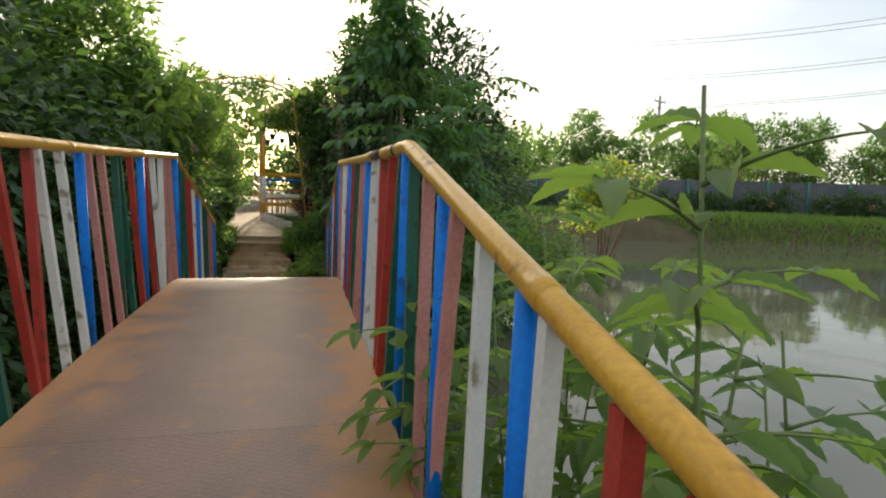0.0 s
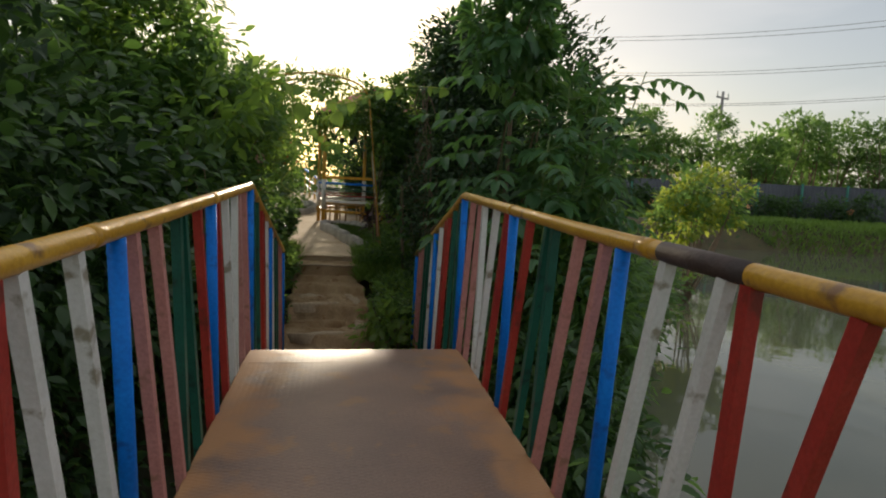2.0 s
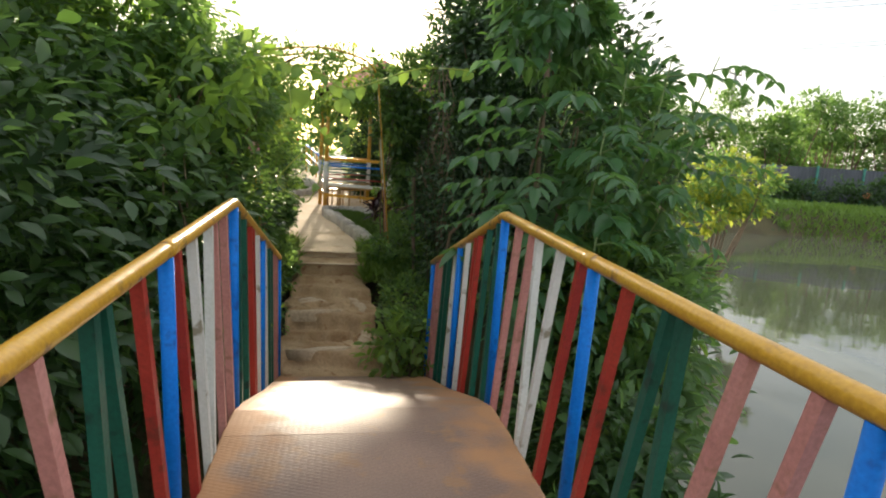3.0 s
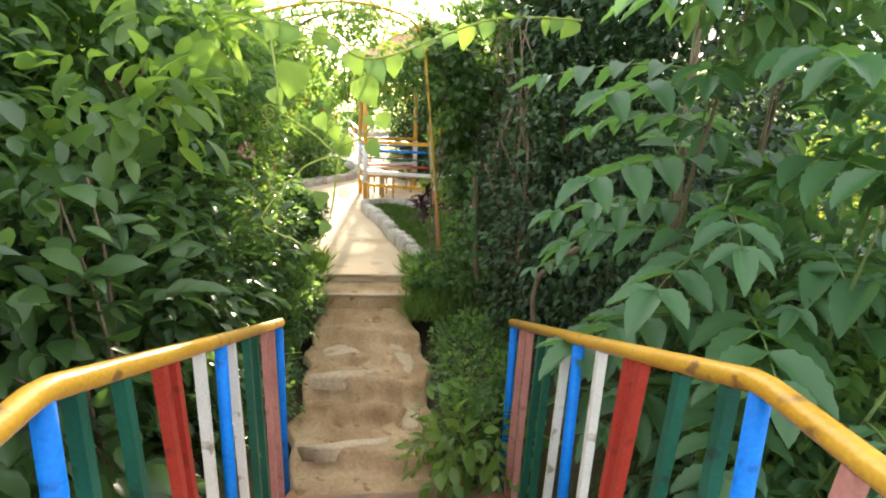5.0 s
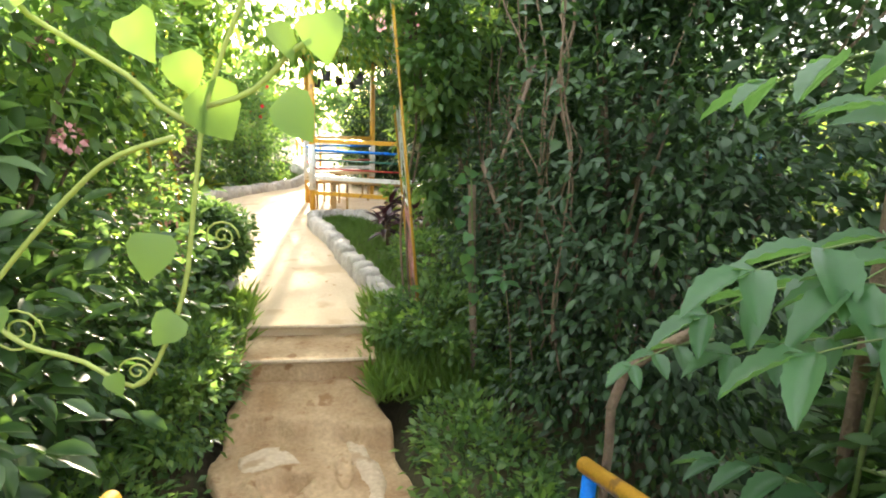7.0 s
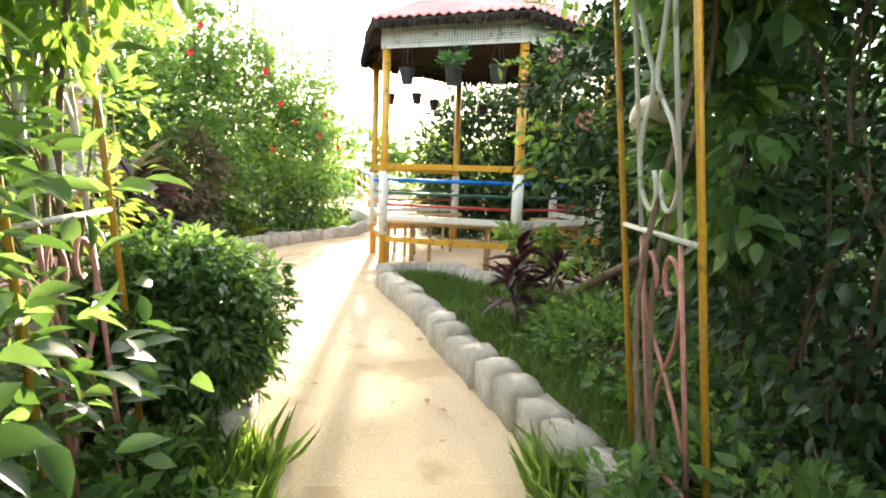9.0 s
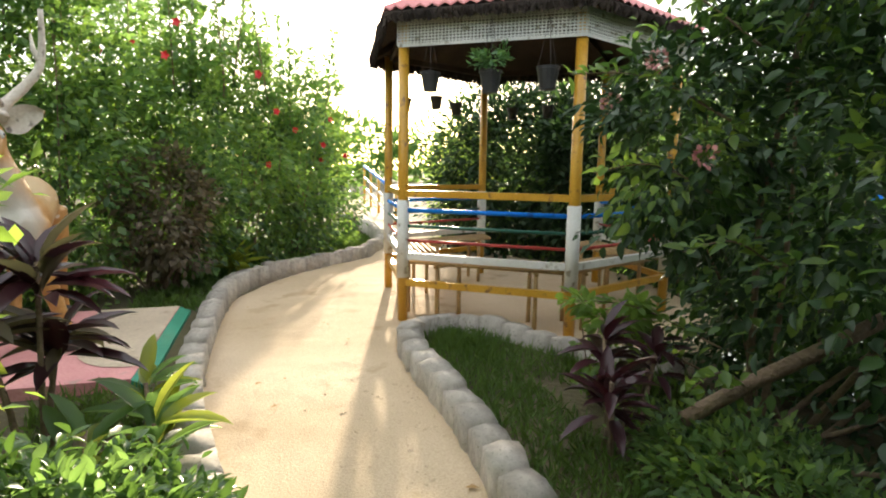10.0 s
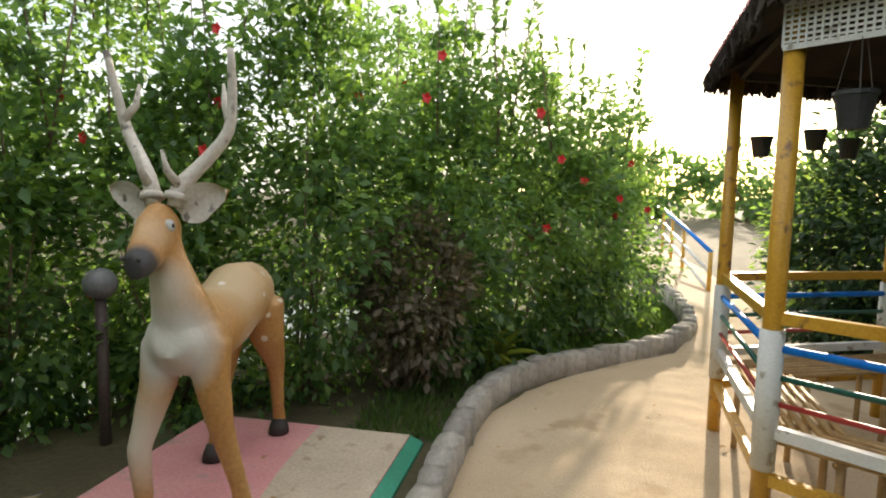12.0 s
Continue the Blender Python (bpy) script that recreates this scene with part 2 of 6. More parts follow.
def deck_material():
    """Diamond tread plate: brown paint worn to orange rust at the edges, raised dashes."""
    m = material("tread_plate", (0.19, 0.125, 0.095), (0.27, 0.17, 0.12), 2.4, 0.42, 0.0, 120, c3=(0.30, 0.17, 0.09))
    nt = m.node_tree
    b = nt.nodes["Principled BSDF"]
    coat = b.inputs["Base Color"].links[0].from_socket
    co = nt.nodes.new("ShaderNodeTexCoord")
    sep = nt.nodes.new("ShaderNodeSeparateXYZ")
    nt.links.new(co.outputs["Object"], sep.inputs[0])
    ab = nt.nodes.new("ShaderNodeMath")
    ab.operation = "ABSOLUTE"
    nt.links.new(sep.outputs[0], ab.inputs[0])
    ns = nt.nodes.new("ShaderNodeTexNoise")
    ns.inputs["Scale"].default_value, ns.inputs["Detail"].default_value = 4.5, 9
    nt.links.new(co.outputs["Object"], ns.inputs[0])
    su = nt.nodes.new("ShaderNodeMath")
    su.operation = "MULTIPLY_ADD"
    su.inputs[1].default_value = 0.75
    nt.links.new(ns.outputs[0], su.inputs[0])
    nt.links.new(ab.outputs[0], su.inputs[2])
    rr = nt.nodes.new("ShaderNodeMapRange")
    rr.inputs[1].default_value, rr.inputs[2].default_value, rr.inputs[4].default_value = 0.74, 0.93, 0.9
    nt.links.new(su.outputs[0], rr.inputs[0])
    mx = nt.nodes.new("ShaderNodeMixRGB")
    mx.inputs[2].default_value = (0.42, 0.215, 0.095, 1)
    nt.links.new(rr.outputs[0], mx.inputs[0])
    nt.links.new(coat, mx.inputs[1])
    nt.links.new(mx.outputs[0], b.inputs["Base Color"])
    ro = nt.nodes.new("ShaderNodeMapRange")
    ro.inputs[3].default_value, ro.inputs[4].default_value = 0.46, 0.72
    nt.links.new(rr.outputs[0], ro.inputs[0])
    nt.links.new(ro.outputs[0], b.inputs["Roughness"])
    ck = nt.nodes.new("ShaderNodeTexChecker")
    ck.inputs["Scale"].default_value = 34
    nt.links.new(co.outputs["Object"], ck.inputs[0])
    sets = []
    for a in (45, -45):
        mp = nt.nodes.new("ShaderNodeMapping")
        mp.inputs["Rotation"].default_value = (0, 0, radians(a))
        mp.inputs["Scale"].default_value = (26, 68, 0)
        nt.links.new(co.outputs["Object"], mp.inputs[0])
        vo = nt.nodes.new("ShaderNodeTexVoronoi")
        vo.inputs["Scale"].default_value, vo.inputs["Randomness"].default_value = 1.0, 0.15
        nt.links.new(mp.outputs[0], vo.inputs[0])
        k = nt.nodes.new("ShaderNodeMapRange")
        k.inputs[1].default_value, k.inputs[2].default_value, k.inputs[3].default_value, k.inputs[4].default_value = 0.22, 0.4, 1, 0
        nt.links.new(vo.outputs["Distance"], k.inputs[0])
        sets.append(k.outputs[0])
    pick = nt.nodes.new("ShaderNodeMixRGB")
    nt.links.new(ck.outputs["Fac"], pick.inputs[0])
    nt.links.new(sets[0], pick.inputs[1])
    nt.links.new(sets[1], pick.inputs[2])
    bp = nt.nodes.new("ShaderNodeBump")
    bp.inputs["Strength"].default_value, bp.inputs["Distance"].default_value = 0.22, 0.004
    nt.links.new(pick.outputs[0], bp.inputs["Height"])
    nt.links.new(bp.outputs[0], b.inputs["Normal"])
    return m


def water_material():
    m = bpy.data.materials.new("pond_water")
    m.use_nodes = True
    nt = m.node_tree
    b = nt.nodes["Principled BSDF"]
    b.inputs["Base Color"].default_value = (0.125, 0.13, 0.088, 1)
    b.inputs["Roughness"].default_value = 0.04
    b.inputs["IOR"].default_value = 1.4
    co = nt.nodes.new("ShaderNodeTexCoord")
    n1 = nt.nodes.new("ShaderNodeTexNoise")
    n1.inputs["Scale"].default_value, n1.inputs["Detail"].default_value = 1.3, 4
    bp = nt.nodes.new("ShaderNodeBump")
    bp.inputs["Strength"].default_value, bp.inputs["Distance"].default_value = 0.10, 0.05
    nt.links.new(co.outputs["Object"], n1.inputs[0])
    nt.links.new(n1.outputs[0], bp.inputs["Height"])
    nt.links.new(bp.outputs[0], b.inputs["Normal"])
    return m


M["water"] = water_material()
M["rusty"] = deck_material()


def statue_material():
    """Painted cement deer: tan coat, pale chest and belly, dark muzzle, white spots."""
    m = material("deer_paint", (0.42, 0.20, 0.055), (0.50, 0.27, 0.09), 3.5, 0.45, 0.12, 50)
    nt = m.node_tree
    b = nt.nodes["Principled BSDF"]
    coat = b.inputs["Base Color"].links[0].from_socket
    co = nt.nodes.new("ShaderNodeTexCoord")
    sep = nt.nodes.new("ShaderNodeSeparateXYZ")
    nt.links.new(co.outputs["Object"], sep.inputs[0])

    def blob(c, r, soft):
        d = nt.nodes.new("ShaderNodeVectorMath")
        d.operation = "DISTANCE"
        d.inputs[1].default_value = c
        nt.links.new(co.outputs["Object"], d.inputs[0])
        k = nt.nodes.new("ShaderNodeMapRange")
        k.inputs[1].default_value, k.inputs[2].default_value = r - soft, r + soft
        k.inputs[3].default_value, k.inputs[4].default_value = 1, 0
        nt.links.new(d.outputs["Value"], k.inputs[0])
        return k.outputs[0]

    last = coat
    for c, r, soft, colour in (((-0.03, -0.47, 0.76), 0.19, 0.05, (0.66, 0.62, 0.55)), ((-0.03, -0.47, 0.98), 0.10, 0.05, (0.62, 0.52, 0.40)), ((0, 0.05, 1.0), 0.24, 0.12, (0.52, 0.38, 0.22)), ((0, 0.0, 0.52), 0.24, 0.08, (0.68, 0.58, 0.45)),
                               ((-0.16, -0.40, 0.38), 0.15, 0.1, (0.66, 0.56, 0.45)),
                               ((-0.04, -0.605, 1.08), 0.092, 0.018, (0.05, 0.045, 0.045)), ((-0.05, -0.48, 1.19), 0.055, 0.03, (0.60, 0.40, 0.22)), ((0, 0.42, 0.93), 0.2, 0.1, (0.6, 0.42, 0.24))):
        mx = nt.nodes.new("ShaderNodeMixRGB")
        mx.inputs[2].default_value = (*colour, 1)
        nt.links.new(blob(c, r, soft), mx.inputs[0])
        nt.links.new(last, mx.inputs[1])
        last = mx.outputs[0]
    vor = nt.nodes.new("ShaderNodeTexVoronoi")
    vor.inputs["Scale"].default_value = 8.5
    nt.links.new(co.outputs["Object"], vor.inputs[0])
    k = nt.nodes.new("ShaderNodeMapRange")
    k.inputs[1].default_value, k.inputs[2].default_value, k.inputs[3].default_value, k.inputs[4].default_value = 0.12, 0.17, 1, 0
    nt.links.new(vor.outputs["Distance"], k.inputs[0])
    up = nt.nodes.new("ShaderNodeMapRange")
    up.inputs[1].default_value, up.inputs[2].default_value = 0.45, 0.62
    nt.links.new(sep.outputs[2], up.inputs[0])
    both = nt.nodes.new("ShaderNodeMath")
    both.operation = "MULTIPLY"
    nt.links.new(k.outputs[0], both.inputs[0])
    nt.links.new(up.outputs[0], both.inputs[1])
    back = nt.nodes.new("ShaderNodeMapRange")
    back.inputs[1].default_value, back.inputs[2].default_value = -0.35, -0.2
    nt.links.new(sep.outputs[1], back.inputs[0])
    all3 = nt.nodes.new("ShaderNodeMath")
    all3.operation = "MULTIPLY"
    nt.links.new(both.outputs[0], all3.inputs[0])
    nt.links.new(back.outputs[0], all3.inputs[1])
    mx = nt.nodes.new("ShaderNodeMixRGB")
    mx.inputs[2].default_value = (0.74, 0.66, 0.55, 1)
    nt.links.new(all3.outputs[0], mx.inputs[0])
    nt.links.new(last, mx.inputs[1])
    nt.links.new(mx.outputs[0], b.inputs["Base Color"])
    return m


# ---- building helpers ----
def thing(name, at=(0, 0, 0), label="", category="", group="", kind=""):
    ob = new(name)
    ob.location = at
    ob.empty_display_size = 0.1
    return tagged(ob, label, category, group, kind)


def put_mesh(name, verts, faces, mats, parent=None, label="", smooth=False, index=None):
    """A mesh object in world coordinates, kept in place under its parent."""
    off = np.array(parent.location) if parent and parent.type == "EMPTY" else np.zeros(3)
    me = bpy.data.meshes.new(name)
    me.from_pydata((np.asarray(verts, float) - off).tolist(), [], [list(f) for f in faces])
    for m in (mats if isinstance(mats, (list, tuple)) else [mats]):
        me.materials.append(m)
    if index is not None:
        me.polygons.foreach_set("material_index", index)
    if smooth:
        me.polygons.foreach_set("use_smooth", [True] * len(me.polygons))
    ob = new(name, me)
    if parent:
        ob.parent = parent
    if label:
        ob["label"] = label
    return ob


def part(name, bm, mat, parent=None, label="", smooth=False):
    v = [x.co.copy() for x in bm.verts]
    bm.verts.index_update()
    f = [[x.index for x in g.verts] for g in bm.faces]
    bm.free()
    return put_mesh(name, v, f, mat, parent, label, smooth)


def tube(points, radii, seg=8, closed=True):
    """Vertices and faces of a round pipe along points."""
    pts = [Vector(p) for p in points]
    if not hasattr(radii, "__len__"):
        radii = [radii] * len(pts)
    verts, faces = [], []
    side = None
    for i, p in enumerate(pts):
        d = (pts[min(i + 1, len(pts) - 1)] - pts[max(i - 1, 0)]).normalized()
        if side is None:
            side = d.orthogonal().normalized()
        side = (side - d * side.dot(d)).normalized()
        other = d.cross(side)
        for k in range(seg):
            a = 2 * math.pi * k / seg
            verts.append(p + radii[i] * (math.cos(a) * side + math.sin(a) * other))
    for i in range(len(pts) - 1):
        for k in range(seg):
            faces.append((i * seg + k, i * seg + (k + 1) % seg, (i + 1) * seg + (k + 1) % seg, (i + 1) * seg + k))
    if closed:
        faces += [tuple(range(seg))[::-1], tuple(range(len(verts) - seg, len(verts)))]
    return verts, faces


def merge(*shapes):
    verts, faces = [], []
    for v, f in shapes:
        n = len(verts)
        verts += [tuple(x) for x in v]
        faces += [tuple(i + n for i in g) for g in f]
    return verts, faces


def block(lo, hi, turn=0.0, bevel=0.0):
    """An upright box, turned about its middle, with chamfered edges."""
    bm = bmesh.new()
    bmesh.ops.create_cube(bm, size=1)
    sx, sy, sz = (hi[i] - lo[i] for i in range(3))
    for v in bm.verts:
        v.co = Vector((v.co.x * sx, v.co.y * sy, v.co.z * sz))
    if bevel:
        bmesh.ops.bevel(bm, geom=list(bm.edges), offset=bevel, segments=1, affect="EDGES")
    bm.transform(Matrix.Translation([(lo[i] + hi[i]) / 2 for i in range(3)]) @ Matrix.Rotation(turn, 4, "Z"))
    v = [tuple(x.co) for x in bm.verts]
    bm.verts.index_update()
    f = [tuple(x.index for x in g.verts) for g in bm.faces]
    bm.free()
    return v, f


def bar4(a, b, w, d=None, flat_dir=None):
    """A square bar from a to b."""
    a, b = Vector(a), Vector(b)
    d = d or w
    z = (b - a).normalized()
    x = Vector(flat_dir) if flat_dir else Vector((0, 1, 0))
    x = (x - z * x.dot(z)).normalized()
    y = z.cross(x)
    v = []
    for p in (a, b):
        for i, j in ((-1, -1), (1, -1), (1, 1), (-1, 1)):
            v.append(p + x * (i * w / 2) + y * (j * d / 2))
    return v, [(0, 3, 2, 1), (4, 5, 6, 7), (0, 1, 5, 4), (1, 2, 6, 5), (2, 3, 7, 6), (3, 0, 4, 7)]


# ---- leaves ----
def leaf_shape(kind):
    """A leaf 1 long and 1 wide: vertices and faces, folded on its midrib and drooping."""
    if kind == "simple":
        return np.array([(0, 0, 0), (-0.5, 0.5, 0.08), (0, 1, -0.08), (0.5, 0.5, 0.08), (0, 0.5, -0.02)]), [(0, 4, 1), (1, 4, 2), (0, 3, 4), (3, 2, 4)]
    rows = {"oval": ((0.18, 0.62), (0.45, 1.0), (0.75, 0.72), (0.9, 0.3)), "lance": ((0.2, 0.8), (0.45, 1.0), (0.7, 0.75), (0.9, 0.32)),
            "heart": ((0.02, 0.7), (0.25, 1.0), (0.55, 0.8), (0.85, 0.28)), "strap": ((0.15, 0.7), (0.4, 1.0), (0.65, 0.9), (0.87, 0.45))}[kind]
    v, f = [(0, 0, 0)], []
    for t, w in rows:
        sag = -0.22 * t * t
        v += [(-w / 2, t, sag + 0.10 * w), (0, t, sag), (w / 2, t, sag + 0.10 * w)]
    v.append((0, 1.0, -0.24))
    f += [(0, 2, 1), (0, 3, 2)]
    for i in range(len(rows) - 1):
        a = 1 + 3 * i
        f += [(a, a + 1, a + 4, a + 3), (a + 1, a + 2, a + 5, a + 4)]
    a = 1 + 3 * (len(rows) - 1)
    f += [(a, a + 1, a + 3), (a + 1, a + 2, a + 3)]
    return np.array(v), f


SHAPES = {k: leaf_shape(k) for k in ("simple", "oval", "lance", "heart", "strap")}


def leaves(P, D, N, L, W, kind):
    """All leaves as one set: base points, ways, upper sides, lengths, widths."""
    V, F = SHAPES[kind]
    unit = lambda a: a / np.maximum(np.linalg.norm(a, axis=1, keepdims=True), 1e-6)
    y = unit(D)
    z = unit(N - y * np.sum(N * y, 1, keepdims=True))
    x = np.cross(y, z)
    verts = (P[:, None] + (L[:, None] * V[:, 1])[..., None] * y[:, None] + (W[:, None] * V[:, 0])[..., None] * x[:, None]
             + (L[:, None] * V[:, 2])[..., None] * z[:, None]).reshape(-1, 3)
    return verts, F, len(V), len(P)


def leaf_mesh(name, batch, mat, parent=None, label="", smooth=True):
    verts, F, k, n = batch
    me = bpy.data.meshes.new(name)
    off = np.array(parent.location) if parent and parent.type == "EMPTY" else np.zeros(3)
    me.vertices.add(len(verts))
    me.vertices.foreach_set("co", (verts - off).astype(np.float32).ravel())
    sizes = np.array([len(f) for f in F])
    flat = np.concatenate([np.array(f) for f in F])
    loops = (np.arange(n)[:, None] * k + flat[None]).ravel()
    me.loops.add(len(loops))
    me.loops.foreach_set("vertex_index", loops.astype(np.int32))
    me.polygons.add(n * len(F))
    starts = (np.arange(n)[:, None] * len(flat) + np.concatenate([[0], np.cumsum(sizes)[:-1]])[None]).ravel()
    me.polygons.foreach_set("loop_start", starts.astype(np.int32))
    me.polygons.foreach_set("use_smooth", np.full(n * len(F), smooth))
    me.update(calc_edges=True)
    me.materials.append(mat)
    ob = new(name, me)
    if parent:
        ob.parent = parent
    if label:
        ob["label"] = label
    return ob


def sphere_points(rng, n):
    u = rng.normal(size=(n, 3))
    return u / np.linalg.norm(u, axis=1, keepdims=True)


def crown(rng, blobs, n, size, clump=0.3, aspect=0.5, kind="simple", droop=0.25, floor=-9.0, per=26):
    """Leaves gathered in clumps over rounded masses, with gaps between the clumps."""
    blobs = np.array(blobs, float)
    vol = blobs[:, 3] * blobs[:, 4] + blobs[:, 4] * blobs[:, 5]
    count = max(n // per, 4)
    pick = rng.choice(len(blobs), count, p=vol / vol.sum())
    u = sphere_points(rng, count)
    r = 1 - 0.45 * rng.random(count) ** 1.6
    r += rng.normal(size=count) * 0.06
    C = blobs[pick, :3] + u * r[:, None] * blobs[pick, 3:]
    which = rng.integers(0, count, n)
    v = sphere_points(rng, n)
    q = rng.random(n) ** 0.5
    mean_r = blobs[pick[which], 3:].mean(1)
    P = C[which] + v * (q * clump * mean_r * (0.6 + 0.8 * rng.random(count)[which]))[:, None] * np.array((1, 1, 0.7))
    keep = P[:, 2] > floor
    P, v, which = P[keep], v[keep], which[keep]
    n = len(P)
    out = u[which] * 0.7 + v * 0.6
    D = out + rng.normal(size=(n, 3)) * 0.45 + np.array((0, 0, -droop))
    N = np.array((0, 0, 0.8)) + out * 0.5 + rng.normal(size=(n, 3)) * 0.35
    L = size * (0.6 + 0.7 * rng.random(n))
    return leaves(P, D, N, L, L * aspect * (0.8 + 0.4 * rng.random(n)), kind), C


def branches(rng, root, tips, radius, seg=5, bend=0.15):
    shapes = []
    root = np.array(root, float)
    for t in tips:
        mid = (root + t) / 2 + rng.normal(size=3) * bend * np.linalg.norm(t - root) * 0.5
        mid[2] += 0.12 * np.linalg.norm(t - root)
        pts = [root * (1 - s) ** 2 + 2 * mid * s * (1 - s) + t * s * s for s in (0, 0.25, 0.5, 0.75, 1.0)]
        shapes.append(tube(pts, [radius, radius * 0.8, radius * 0.6, radius * 0.4, radius * 0.2], seg))
    return merge(*shapes)


seed_box = [10]


def shrub(name, blobs, n, size, mat, label, category="shrub", root=None, kind="simple", aspect=0.5, clump=0.3, stems=10, stem_r=0.018,
          extra=None, droop=0.25, floor=-9.0, group="", stem_mat="bark", per=26):
    """A shrub or hedge plant: crown of leaves over branching stems."""
    seed_box[0] += 1
    rng = np.random.default_rng(seed_box[0])
    b0 = blobs[0]
    root = root or (b0[0], b0[1], max(b0[2] - b0[5], ground_z(b0[0], b0[1])))
    ob = thing(name, root, label, category, group)
    batch, C = crown(rng, blobs, n, size, clump, aspect, kind, droop, floor, per)
    leaf_mesh("foliage", batch, M[mat], ob)
    if extra:
        for m2, n2, s2 in extra:
            batch2, _ = crown(rng, blobs, n2, s2, clump, aspect, kind, droop, floor, per)
            leaf_mesh("foliage", batch2, M[m2], ob, "extra leaves mixed into the crown")
    if stems:
        tips = C[rng.choice(len(C), min(stems, len(C)), replace=False)]
        foot = np.array(root)
        for t in tips:
            put_mesh("stem", *branches(rng, foot + np.array((rng.normal() * 0.08, rng.normal() * 0.08, -0.05)), [t], stem_r), M[stem_mat], ob, smooth=True)
    return ob


# ---- ground ----
def smooth_step(a, b, x):
    t = np.clip((x - a) / (b - a), 0, 1)
    return t * t * (3 - 2 * t)


PATH_Y = (7.0, 7.5, 7.85, 8.4, 8.9, 9.3, 9.6, 10.4, 11.1, 11.65, 12.2, 12.8, 13.4, 14.3, 14.9, 15.4, 15.9, 16.4, 17.3, 18.5, 22.0, 26.0)
PATH_L = (-0.62, -0.66, -0.66, -0.66, -0.66, -0.68, -0.78, -0.94, -1.2, -1.42, -1.62, -1.80, -1.92, -2.0, -1.9, -1.68, -1.35, -0.93, -0.72, -0.9, -1.6, -2.6)
PATH_R = (0.42, 0.32, 0.25, 0.20, 0.18, 0.22, 0.34, 0.3, 0.08, -0.04, -0.15, 1.9, 2.2, 2.3, 2.3, 2.2, 2.0, 1.2, 0.35, 0.1, -0.6, -1.6)
PATH_Z = (-0.62, -0.40, -0.19, -0.13, -0.11, -0.02, 0.055, 0.085, 0.10, 0.11, 0.115, 0.12, 0.125, 0.125, 0.125, 0.13, 0.14, 0.15, 0.2, 0.26, 0.35, 0.4)


def ground_z(x, y):
    """Height of the land."""
    x, y = np.asarray(x, float), np.asarray(y, float)
    isle = smooth_step(6.35, 7.15, y) * (1 - smooth_step(1.7, 3.0, x)) * (1 - smooth_step(4.3, 5.6, -x))
    south = 1 - smooth_step(0.1, 2.0, y + 0.25 * np.maximum(np.abs(x) - 0.9, 0))
    far = (x - 21) * 0.356 + (y - 27) * 0.934 + 1.2 * np.sin(x * 0.13)
    bank = smooth_step(-0.3, 1.8, far)
    west = smooth_step(14, 16, -x)
    base = np.interp(y, PATH_Y, PATH_Z)
    base = np.where(y > 12, 0.11 + 0 * base, base) - 0.035
    base = base - 0.34 * smooth_step(6.8, 7.1, y) * (1 - smooth_step(9.25, 9.4, y)) * (1 - smooth_step(0.46, 0.62, np.abs(x + 0.2)))
    base = base - 0.25 * smooth_step(0.9, 2.5, np.abs(x + 0.3)) * smooth_step(9.5, 7, y)
    z = -2.3 + np.maximum.reduce([isle * (2.3 + base), south * (2.3 - 0.5), bank * (2.3 - 0.3), west * (2.3 - 0.3), smooth_step(26, 28, y) * 2.1])
    return z if z.ndim else float(z)


def axis(core_lo, core_hi, step, mid, far):
    a = np.arange(core_lo, core_hi + 1e-6, step)
    m1 = np.arange(core_hi + 0.5, mid, 0.8)
    m0 = -np.arange(-core_lo + 0.5, mid, 0.8)[::-1]
    f = mid * np.array((1.1, 1.4, 2, 3, 5, 9))
    return np.concatenate([-f[::-1], m0, a, m1, f])


gx, gy = axis(-6.0, 3.4, 0.16, 46, 500), axis(-2.0, 19.0, 0.16, 46, 500)
X, Y = np.meshgrid(gx, gy)
Z = ground_z(X, Y)
rng0 = np.random.default_rng(3)
Z = Z + np.where((np.abs(X) < 7) & (Y < 20), rng0.normal(size=Z.shape) * 0.008, 0)
nx, ny = len(gx), len(gy)
quads = [(j * nx + i, j * nx + i + 1, (j + 1) * nx + i + 1, (j + 1) * nx + i) for j in range(ny - 1) for i in range(nx - 1)]
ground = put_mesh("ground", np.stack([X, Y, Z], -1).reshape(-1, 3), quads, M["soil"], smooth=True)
tagged(ground, "dark earthen banks with weeds between ponds", "ground", kind="structure")

wv = [(-420, -420, -1.5), (420, -420, -1.5), (420, 420, -1.5), (-420, 420, -1.5)]
water = put_mesh("water", wv, [(0, 1, 2, 3)], M["water"])
tagged(water, "still murky green pond reflecting the sky", "water", kind="structure")


def strip(name, y0, y1, step, dz, cols, mat, wobble=0.0, rough=0.0, lift=None):
    """A path surface between its two edges."""
    rng = np.random.default_rng(5)
    ys = np.arange(y0, y1 + 1e-6, step)
    v = []
    for y in ys:
        l, r, z = np.interp(y, PATH_Y, PATH_L), np.interp(y, PATH_Y, PATH_R), np.interp(y, PATH_Y, PATH_Z)
        l += wobble * (math.sin(y * 7.3) * 0.6 + math.sin(y * 17.1 + 1) * 0.4)
        r += wobble * (math.sin(y * 6.1 + 2) * 0.6 + math.sin(y * 15.0) * 0.4)
        for i in range(cols + 1):
            s = i / cols
            edge = -0.06 if i in (0, cols) else 0
            x = l + (r - l) * s
            zz = (lift(x, y) if lift else z) + dz + edge + rng.normal() * rough
            v.append((x, y, zz))
    c = cols + 1
    f = [(j * c + i, j * c + i + 1, (j + 1) * c + i + 1, (j + 1) * c + i) for j in range(len(ys) - 1) for i in range(cols)]
    return put_mesh(name, v, f, mat, smooth=True)


